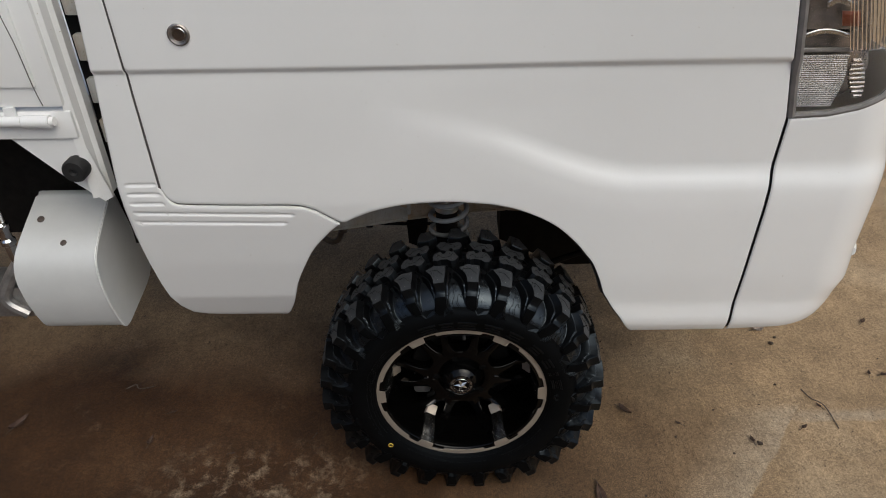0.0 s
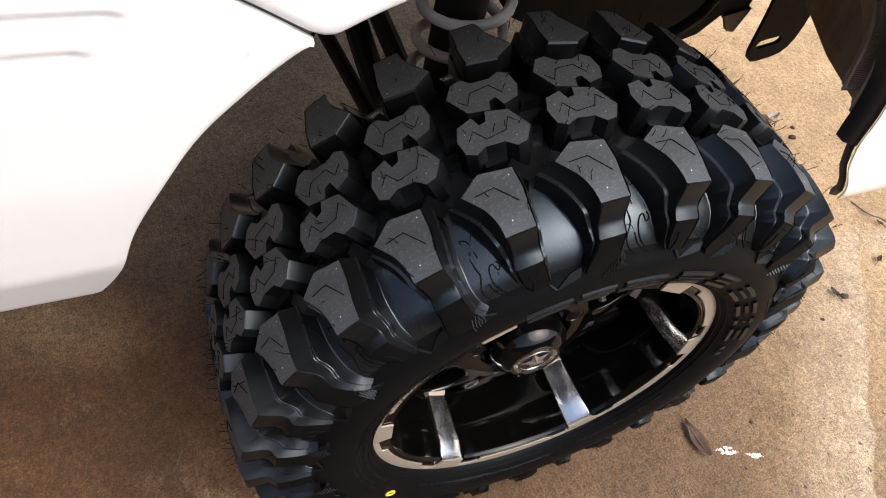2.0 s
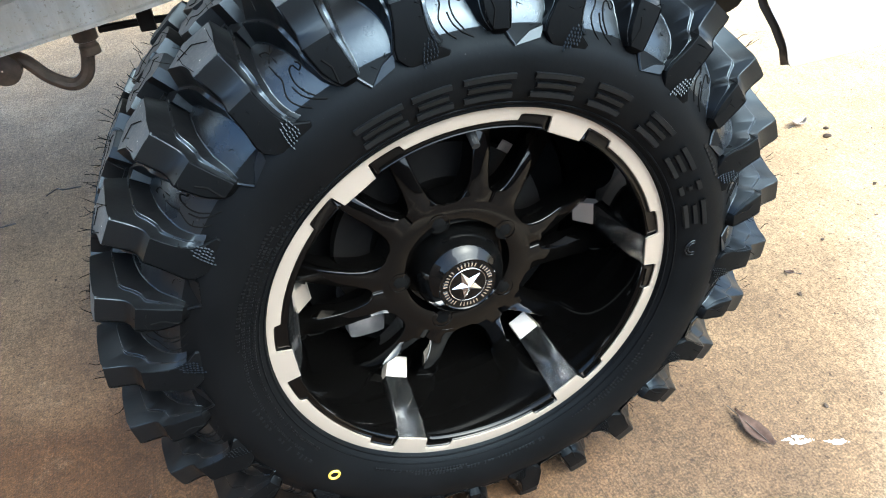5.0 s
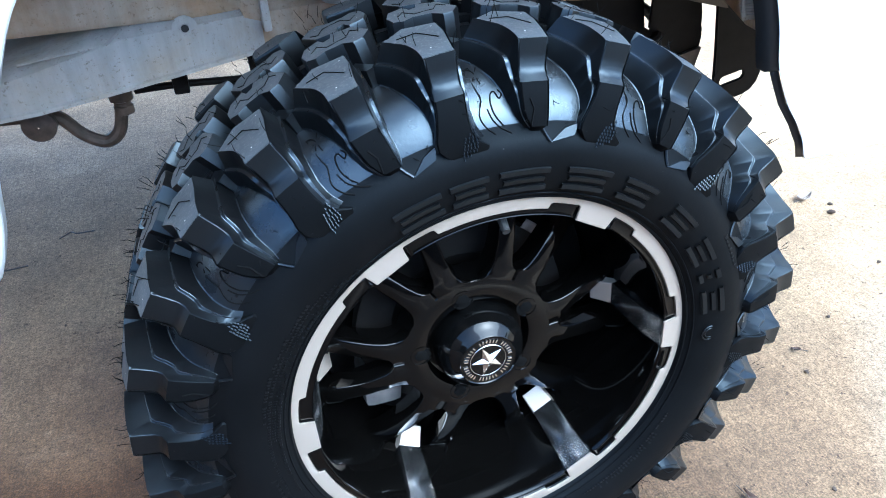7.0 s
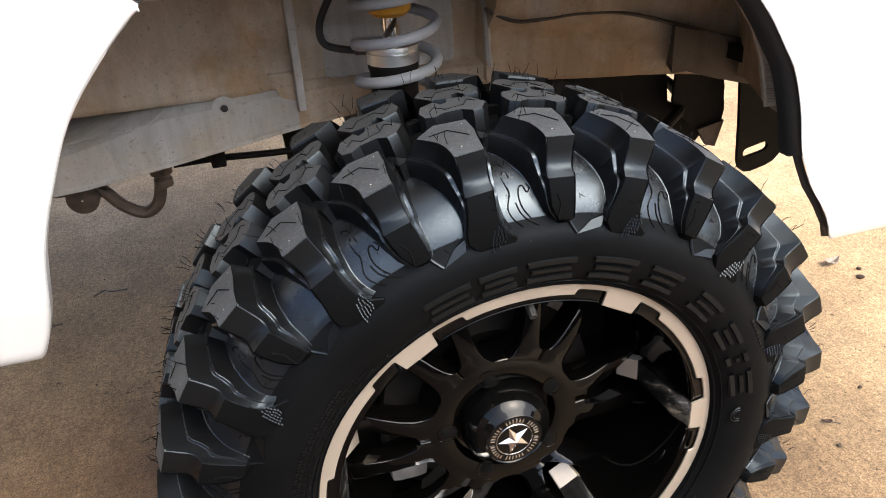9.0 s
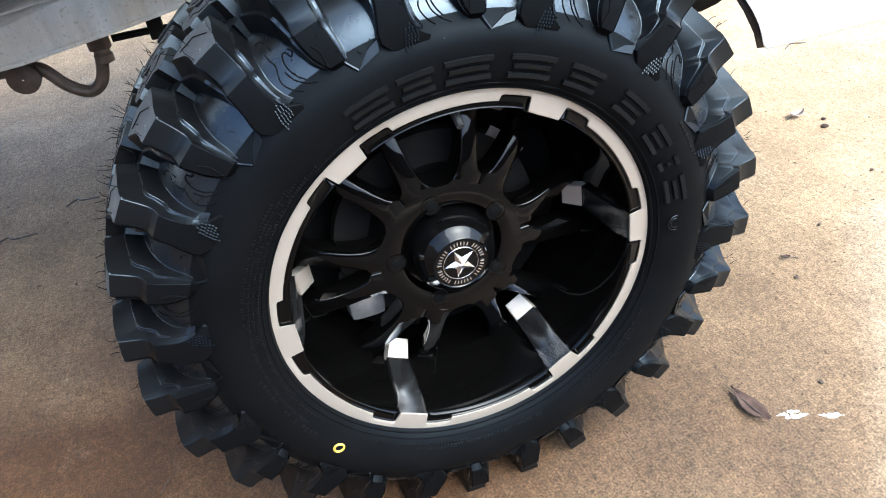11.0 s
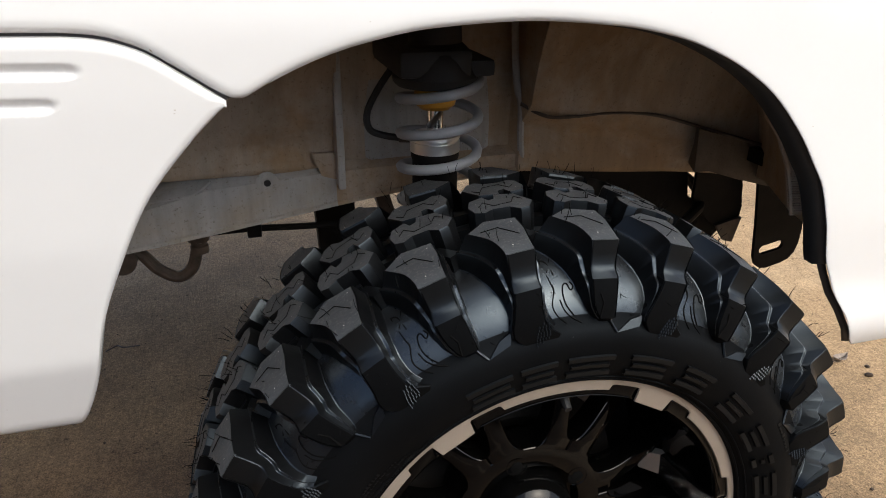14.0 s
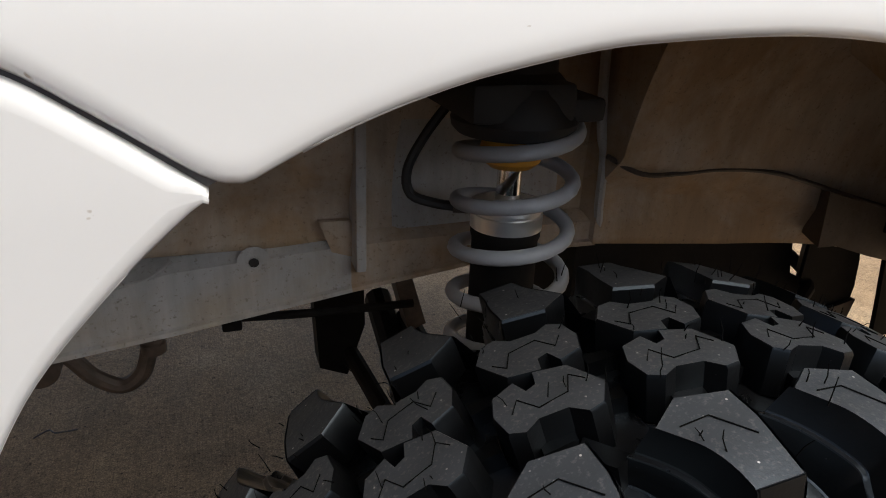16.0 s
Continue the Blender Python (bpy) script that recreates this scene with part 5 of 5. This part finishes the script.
def build_underside():
    def rod(name, pts, r, mat=DARKSTEEL, label="", sides=10):
        bm = bmesh.new()
        add_tube(bm, smooth_path(pts) if len(pts) > 2 else pts, r, sides)
        return part(name, bm, mat, truck, label)
    rod("bent_pipe", [(-0.62, 0.52, 0.480), (-0.50, 0.50, 0.472), (-0.428, 0.50, 0.466), (-0.398, 0.50, 0.462), (-0.376, 0.50, 0.434), (-0.352, 0.50, 0.419), (-0.332, 0.50, 0.430), (-0.322, 0.50, 0.458), (-0.318, 0.50, 0.485)], 0.0085, PIPE, "bent brown steel pipe")
    bm = bmesh.new()
    add_lathe(bm, [(0.452, 0.008), (0.454, 0.0125), (0.464, 0.0125), (0.466, 0.0105), (0.470, 0.0105), (0.472, 0.015), (0.512, 0.015)], axis="Z", centre=(-0.318, 0.50, 0), steps=12)
    part("pipe_union", bm, PIPE, truck)
    bm = bmesh.new()
    add_lathe(bm, [(0.478, 0.001), (0.482, 0.020), (0.500, 0.020)], axis="Y", centre=(-0.418, 0, 0.458), steps=20)
    part("round_bracket", bm, PIPE, truck)
    rod("brake_line", [(-0.300, 0.50, 0.481), (-0.242, 0.50, 0.481), (-0.166, 0.50, 0.477), (-0.05, 0.50, 0.475)], 0.0048)
    bm = bmesh.new()
    add_box(bm, -0.252, -0.232, 0.490, 0.510, 0.470, 0.500, 0.003)
    part("line_clip", bm, DARKSTEEL, truck)
    rod("tie_rod", [(-0.05, 0.20, 0.33), (-0.10, 0.60, 0.36)], 0.011)
    rod("stabiliser_bar", [(0.02, 0.30, 0.34), (0.22, 0.36, 0.42), (0.46, 0.46, 0.48), (0.52, 0.9, 0.48)], 0.0085)
    rod("lower_arm", [(-0.02, 0.26, 0.235), (-0.03, 0.55, 0.30), (-0.03, 0.75, 0.36)], 0.020)
    rod("drive_shaft", [(0, 0.20, 0.315), (0.0, 0.70, 0.35)], 0.016)
    # knuckle
    bm = bmesh.new()
    add_lathe(bm, [(0.15, 0.055), (0.19, 0.062), (0.23, 0.045), (0.25, 0.03)], centre=(0, 0, 0.315), steps=28)
    add_box(bm, -0.05, 0.005, 0.24, 0.33, 0.30, 0.42, 0.01)
    part("steering_knuckle", bm, DARKSTEEL, truck)
    # dark hanging brackets ahead of and behind the axle
    for pts, y in (([(-0.150, 0.53), (-0.085, 0.53), (-0.082, 0.40), (-0.105, 0.33), (-0.140, 0.345)], 0.60), ([(-0.062, 0.53), (-0.040, 0.53), (0.005, 0.38), (-0.018, 0.37)], 0.62)):
        bm = bmesh.new()
        add_prism(bm, [(x, y, z) for x, z in pts], [(x, y + 0.04, z) for x, z in pts])
        part("hanging_bracket", bm, PIPE if y > 0.61 else DARKSTEEL, truck)
    # near-black block added for the darkness under the rail and wall
    bm = bmesh.new()
    pts = [(0.12, 0.570), (0.421, 0.556), (0.423, 0.527), (0.431, 0.482), (0.460, 0.468), (0.502, 0.420), (0.470, 0.385), (0.400, 0.362), (0.31, 0.360), (0.22, 0.400), (0.12, 0.450)]
    add_prism(bm, [(x, 0.455, z) for x, z in pts], [(x, 0.56, z) for x, z in pts])
    part("dark_underside_block", bm, DARKSTEEL, truck)
    bm = bmesh.new()
    pts = [(0.420, 0.56), (0.500, 0.56), (0.508, 0.50), (0.519, 0.470), (0.516, 0.440), (0.505, 0.412), (0.488, 0.418), (0.472, 0.434), (0.438, 0.462), (0.419, 0.486)]
    add_prism(bm, [(x, 0.430, z) for x, z in pts], [(x * 0.96 + 0.032, 0.452, z * 0.96 + 0.018) for x, z in pts])
    bmesh.ops.bevel(bm, geom=bm.edges[:], offset=0.004, segments=2, affect="EDGES")
    boot = part("steering_box", bm, DARKSTEEL, truck, "dark oily steering box")
    bm = bmesh.new()
    pts = [(0.470, 0.440), (0.516, 0.450), (0.506, 0.408), (0.490, 0.412)]
    add_prism(bm, [(x, 0.424, z) for x, z in pts], [(x, 0.431, z) for x, z in pts])
    part("rusty_lug", bm, PIPE, boot)
    # tow bracket with a slot
    out = [(0.506, 0.560), (0.604, 0.560), (0.616, 0.430), (0.6155, 0.405), (0.611, 0.389), (0.602, 0.378), (0.588, 0.372), (0.560, 0.366), (0.548, 0.367), (0.538, 0.374), (0.532, 0.388), (0.524, 0.450)]
    tilt = math.atan2(0.006, 0.030)
    slot = [(0.548 + 0.0078 * math.cos(q + tilt), 0.3995 + 0.0078 * math.sin(q + tilt)) for q in np.linspace(1.5 * math.pi, 0.5 * math.pi, 8)]
    slot += [(0.578 + 0.0078 * math.cos(q + tilt), 0.4055 + 0.0078 * math.sin(q + tilt)) for q in np.linspace(0.5 * math.pi, -0.5 * math.pi, 8)]
    bm = bmesh.new()
    for y in (0.398, 0.404):
        vo = [bm.verts.new((x, y, z)) for x, z in out]
        vi = [bm.verts.new((x, y, z)) for x, z in slot]
        ed = [bm.edges.new((v[i], v[(i + 1) % len(v)])) for v in (vo, vi) for i in range(len(v))]
        bmesh.ops.triangle_fill(bm, use_beauty=True, edges=ed)
    bm.verts.ensure_lookup_table()
    no, ni = len(out), len(slot)
    for base, n in ((0, no), (no, ni)):
        for i in range(n):
            j = (i + 1) % n
            bm.faces.new([bm.verts[k] for k in (base + i, base + j, base + j + no + ni, base + i + no + ni)])
    part("slotted_bracket", bm, DARKSTEEL, truck, "black steel bracket with a slot")
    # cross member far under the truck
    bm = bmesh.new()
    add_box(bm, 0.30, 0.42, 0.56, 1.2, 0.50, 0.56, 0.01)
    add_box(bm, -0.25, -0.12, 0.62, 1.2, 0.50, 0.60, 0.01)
    part("cross_member", bm, DARKSTEEL, truck)


build_underside()


# ---- flatbed behind the cab ----
def build_bed():
    bm = bmesh.new()
    add_box(bm, -1.75, -0.748, 0.092, 0.118, 1.000, 1.32, 0.010)
    gate = part("bed_gate", bm, PAINT, truck, "white drop side with pressed edges")
    bm = bmesh.new()
    add_box(bm, -1.75, -0.785, 0.086, 0.096, 1.042, 1.30, 0.005)
    part("gate_panel", bm, PAINT, gate)
    bm = bmesh.new()
    add_tube(bm, smooth_path([(-0.800, 0.0855, 1.30), (-0.803, 0.0855, 1.22), (-0.800, 0.0855, 1.17), (-0.793, 0.0855, 1.12), (-0.788, 0.0855, 1.045), (-0.786, 0.0915, 1.005)]), 0.0008, 6)
    part("sealant_crack", bm, PIPE, gate)
    bm = bmesh.new()
    add_box(bm, -1.75, -0.742, 0.096, 0.30, 0.934, 0.992, 0.006)
    part("bed_sill", bm, PAINT, truck, "white bed edge rail")
    bm = bmesh.new()
    add_tube(bm, [(-0.885, 0.086, 0.976), (-0.832, 0.086, 0.976)], 0.0105, 14)
    add_tube(bm, [(-0.830, 0.086, 0.976), (-0.779, 0.086, 0.976)], 0.0125, 14)
    add_tube(bm, [(-0.781, 0.086, 0.976), (-0.771, 0.086, 0.976)], 0.009, 12)
    hinge = part("gate_hinge", bm, PAINT, truck, "white painted barrel hinge")
    bm = bmesh.new()
    add_box(bm, -0.862, -0.842, 0.086, 0.097, 0.984, 1.004, 0.003)
    part("hinge_leaf", bm, PAINT, hinge)
    # front post of the bed
    bm = bmesh.new()
    pts = [(-0.755, 0.099), (-0.738, 0.104), (-0.733, 0.120), (-0.724, 0.124), (-0.724, 0.146), (-0.755, 0.146)]
    add_prism(bm, [(x, y, 0.800) for x, y in pts], [(x, y, 1.34) for x, y in pts])
    post = part("bed_post", bm, PAINT, truck, "white pressed steel bed post")
    for z in (0.90, 0.985, 1.07, 1.155, 1.24):
        bm = bmesh.new()
        add_box(bm, -0.722, -0.690, 0.150, 0.170, z, z + 0.05, 0.004)
        part("post_rib", bm, TOWER, post)
    # near-black sheet that paints the shade between cab and bed
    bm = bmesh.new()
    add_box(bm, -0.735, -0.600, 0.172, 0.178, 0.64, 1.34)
    part("gap_shade_sheet", bm, DARKSTEEL, post)
    # gusset with rubber stop
    pts = [(-0.88, 0.934), (-0.742, 0.934), (-0.716, 0.80), (-0.735, 0.790), (-0.80, 0.848)]
    bm = bmesh.new()
    add_prism(bm, [(x, 0.104, z) for x, z in pts], [(x, 0.110, z) for x, z in pts])
    part("gusset", bm, PAINT, truck)
    bm = bmesh.new()
    add_lathe(bm, [(0.106, 0.024), (0.080, 0.024), (0.075, 0.021), (0.075, 0.008), (0.081, 0.005), (0.081, 0.0)], centre=(-0.764, 0, 0.872), steps=28)
    part("rubber_stop", bm, BLACK, truck, "round black rubber stop")
    # front wall of the bed and its floor
    bm = bmesh.new()
    add_box(bm, -0.73, -0.70, 0.20, 1.38, 0.90, 1.34)
    add_box(bm, -1.75, -0.73, 0.30, 1.38, 0.94, 0.99)
    part("bed_floor", bm, PAINT, truck)
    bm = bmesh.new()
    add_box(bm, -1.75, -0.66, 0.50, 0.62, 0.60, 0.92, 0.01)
    part("chassis_beam", bm, DARKSTEEL, truck)
    # near-black block added for the darkness behind the storage cover
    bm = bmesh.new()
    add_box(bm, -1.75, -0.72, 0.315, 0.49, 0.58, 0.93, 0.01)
    part("underbed_dark_block", bm, DARKSTEEL, truck)
    # rounded storage cover
    prof = [(0.240, 0.742), (0.222, 0.742), (0.198, 0.730), (0.140, 0.698), (0.099, 0.672), (0.081, 0.648), (0.074, 0.612), (0.077, 0.550), (0.090, 0.495), (0.104, 0.458), (0.122, 0.444), (0.160, 0.448), (0.285, 0.470), (0.300, 0.500)]
    path = smooth_path([(-0.785, y, z) for y, z in prof], 4)
    bm = bmesh.new()
    a = [bm.verts.new(p) for p in path]
    b = [bm.verts.new(p + Vector((-0.187 + 0.020 * min(max((p.z - 0.61) / 0.13, 0), 1), 0, 0))) for p in path]
    n = len(a)
    for i in range(n):
        j = (i + 1) % n
        bm.faces.new((a[i], a[j], b[j], b[i]))
    bm.faces.new(a)
    bm.faces.new(b[::-1])
    bmesh.ops.bevel(bm, geom=[e for e in bm.edges if len(e.link_faces) == 2 and any(len(f.verts) > 8 for f in e.link_faces)], offset=0.004, segments=2, affect="EDGES")
    box = part("storage_cover", bm, ALLOYBOX, truck, "pale grey rounded storage cover with two screws", 40)
    bm = bmesh.new()
    add_tube(bm, smooth_path([(-0.789, y - 0.0006, z) for y, z in prof[:-1]], 4), 0.0030, 8)
    part("rolled_rim", bm, ALLOYBOX, box)
    for x, y, z in ((-0.925, 0.165, 0.710), (-0.862, 0.115, 0.679)):
        bm = bmesh.new()
        add_lathe(bm, [(0.004, 0.0085), (-0.003, 0.008), (-0.005, 0.005), (-0.005, 0.0)], steps=16)
        part("screw", bm, PIPE, box, "", 35, pose(x, y, z, -58, 0, 0))
    # fittings beside the cover
    bm = bmesh.new()
    add_lathe(bm, [(0.60, 0.008), (0.64, 0.012), (0.66, 0.012), (0.665, 0.016), (0.675, 0.016), (0.68, 0.012), (0.70, 0.012), (0.705, 0.015), (0.715, 0.015), (0.72, 0.010), (0.80, 0.010)], axis="Z", centre=(-1.000, 0.14, 0), steps=16)
    part("pipe_fitting", bm, CHROME, truck, "bright pipe fitting")
    bm = bmesh.new()
    add_tube(bm, smooth_path([(-1.000, 0.14, 0.61), (-1.03, 0.13, 0.57), (-1.05, 0.12, 0.52), (-1.01, 0.12, 0.48)]), 0.014, 10)
    add_box(bm, -1.12, -0.985, 0.13, 0.22, 0.46, 0.55, 0.012)
    part("valve_body", bm, DISC, truck)


build_bed()


# ---- things on the ground ----
def build_litter():
    rng = random.Random(11)

    def leaf(name, x, y, turn, length, width, curl, label, mat=LEAF, blunt=1.0):
        n = 10
        rows = []
        for k in range(n + 1):
            s = k / n
            w = width * max(math.sin(math.pi * s ** (0.8 * blunt)) if s < 1 else 0.3 * (blunt > 1), 0) ** 0.9 * (1 + rng.uniform(-0.12, 0.12))
            z = 0.004 + curl * (s - 0.5) ** 2 * 4
            rows.append([(s * length, q * w, z + curl * 0.9 * abs(q) ** 1.5) for q in (-1, -0.5, 0, 0.5, 1)])
        bm = grid(rows)
        ob = part(name, bm, mat, None, "", 60, pose(x, y, -0.006, 0, 0, turn))
        s = ob.modifiers.new("thickness", "SOLIDIFY")
        s.thickness = 0.0006
        bm2 = bmesh.new()
        add_tube(bm2, [(-0.012, 0, 0.004), (0, 0, 0.005), (length * 0.9, 0, 0.0045 + curl * 0.6)], 0.0008, 5)
        part("leaf_stalk", bm2, PIPE, ob)
        tagged(ob, label, "leaf", "fallen leaves")

    leaf("dead_leaf", 0.352, -0.012, -84, 0.066, 0.0135, 0.005, "curled purplish brown dead leaf lying on concrete", LEAF, 1.7)
    leaf("dead_leaf", 0.464, 0.25, -50, 0.045, 0.008, 0.008, "curled dark brown dead leaf lying on concrete")
    leaf("dead_leaf", 0.972, 0.573, 10, 0.045, 0.013, 0.007, "pale crumpled dead leaf lying on concrete", DRYLEAF)
    for x, y, turn, size in ((1.281, 0.361, 10, 0.022), (1.248, 0.362, 70, 0.018), (0.955, 0.159, 30, 0.020), (0.805, 0.112, 100, 0.022), (0.624, 0.181, 150, 0.016), (-0.831, 0.25, 20, 0.018), (-0.858, 0.131, 80, 0.030), (1.345, 0.601, 45, 0.026), (1.044, 0.236, 120, 0.016), (-0.62, 0.10, 10, 0.012), (-0.40, 0.16, 60, 0.010)):
        leaf("dead_leaf", x, y, turn, size, size * 0.28, size * 0.18, "small crumpled dark brown leaf lying on concrete")
    leaf("dead_leaf", -1.27, 0.19, 60, 0.06, 0.014, 0.008, "curled dark brown dead leaf lying on concrete")

    def pebble(x, y, s, flat, mat, name="pebble", label="small rough pebble lying on concrete"):
        bm = bmesh.new()
        bmesh.ops.create_icosphere(bm, subdivisions=2, radius=s)
        for v in bm.verts:
            v.co *= 1 + 0.8 * noise.noise(v.co * 0.9 / s + Vector((x * 30, y * 30, 0)))
            v.co.z *= flat
        ob = part(name, bm, mat, None, "", 40, pose(x, y, -0.006 + s * flat * 0.8, 0, 0, rng.uniform(0, 360)))
        tagged(ob, label, "pebble", "loose pebbles")

    spots = [(0.82, 0.11, 0.011, 0.7), (1.01, 0.51, 0.012, 0.6), (1.035, 0.54, 0.008, 0.6), (0.60, 0.14, 0.006, 0.5), (0.735, 0.235, 0.005, 0.6), (0.74, 0.08, 0.005, 0.5), (0.47, -0.05, 0.005, 0.6), (0.95, 0.33, 0.006, 0.6)]
    spots += [(rng.uniform(0.45, 2.2), rng.uniform(-0.1, 1.6), rng.uniform(0.0015, 0.0045), 0.6) for _ in range(34)]
    spots += [(rng.uniform(-1.7, -0.3), rng.uniform(-0.15, 1.2), rng.uniform(0.0015, 0.0045), 0.6) for _ in range(26)]
    for x, y, s, f in spots:
        pebble(x, y, s * 0.65, f, STONE)

    def twig(pts, r, label):
        bm = bmesh.new()
        add_tube(bm, smooth_path(pts), r, 6)
        tagged(part("twig", bm, PIPE, None), label, "twig", "fallen twigs")

    twig([(1.02, 0.31, -0.004), (1.03, 0.27, 0.000), (1.055, 0.24, 0.001), (1.06, 0.16, -0.004)], 0.0014, "thin dry brown twig lying on concrete")
    for x, y, s in ((-0.74, 0.95, 1.0), (-0.60, 1.05, 0.8), (1.25, 0.9, 0.8), (-1.0, 0.35, 0.9)):
        twig([(x, y, -0.004), (x + 0.03 * s, y + 0.012 * s, 0.002), (x + 0.05 * s, y - 0.01 * s, 0.006), (x + 0.09 * s, y + 0.008 * s, -0.003)], 0.0016, "thin dry brown twig lying on concrete")
    # white paint spills beside the wheel
    for x, y, w, h, turn in ((0.398, -0.0785, 0.021, 0.0065, -18), (0.4405, -0.0985, 0.016, 0.0042, -24)):
        bm = bmesh.new()
        for _ in range(40):
            u, q = rng.uniform(-1, 1), rng.uniform(-1, 1)
            r = rng.uniform(0.0008, 0.0042) * (1.15 - abs(u))
            u, q = u * w, q * h * (1.1 - abs(u)) + 0.2 * h * math.sin(5 * u)
            pts = [(u + 1.5 * r * rng.uniform(0.5, 1.1) * math.cos(t), q + r * rng.uniform(0.5, 1.1) * math.sin(t)) for t in np.linspace(0, 2 * math.pi, 9)[:-1]]
            top = rng.uniform(0.0002, 0.0006)
            add_prism(bm, [(a, b, -0.0002) for a, b in pts], [(a * 0.98 + u * 0.02, b * 0.98 + q * 0.02, top) for a, b in pts])
        tagged(part("paint_spill", bm, CHALK, None, "", 0, pose(x, y, -0.006, 0, 0, turn)), "flaky white paint spill dried on concrete", "paint spill", "white spills")


build_litter()
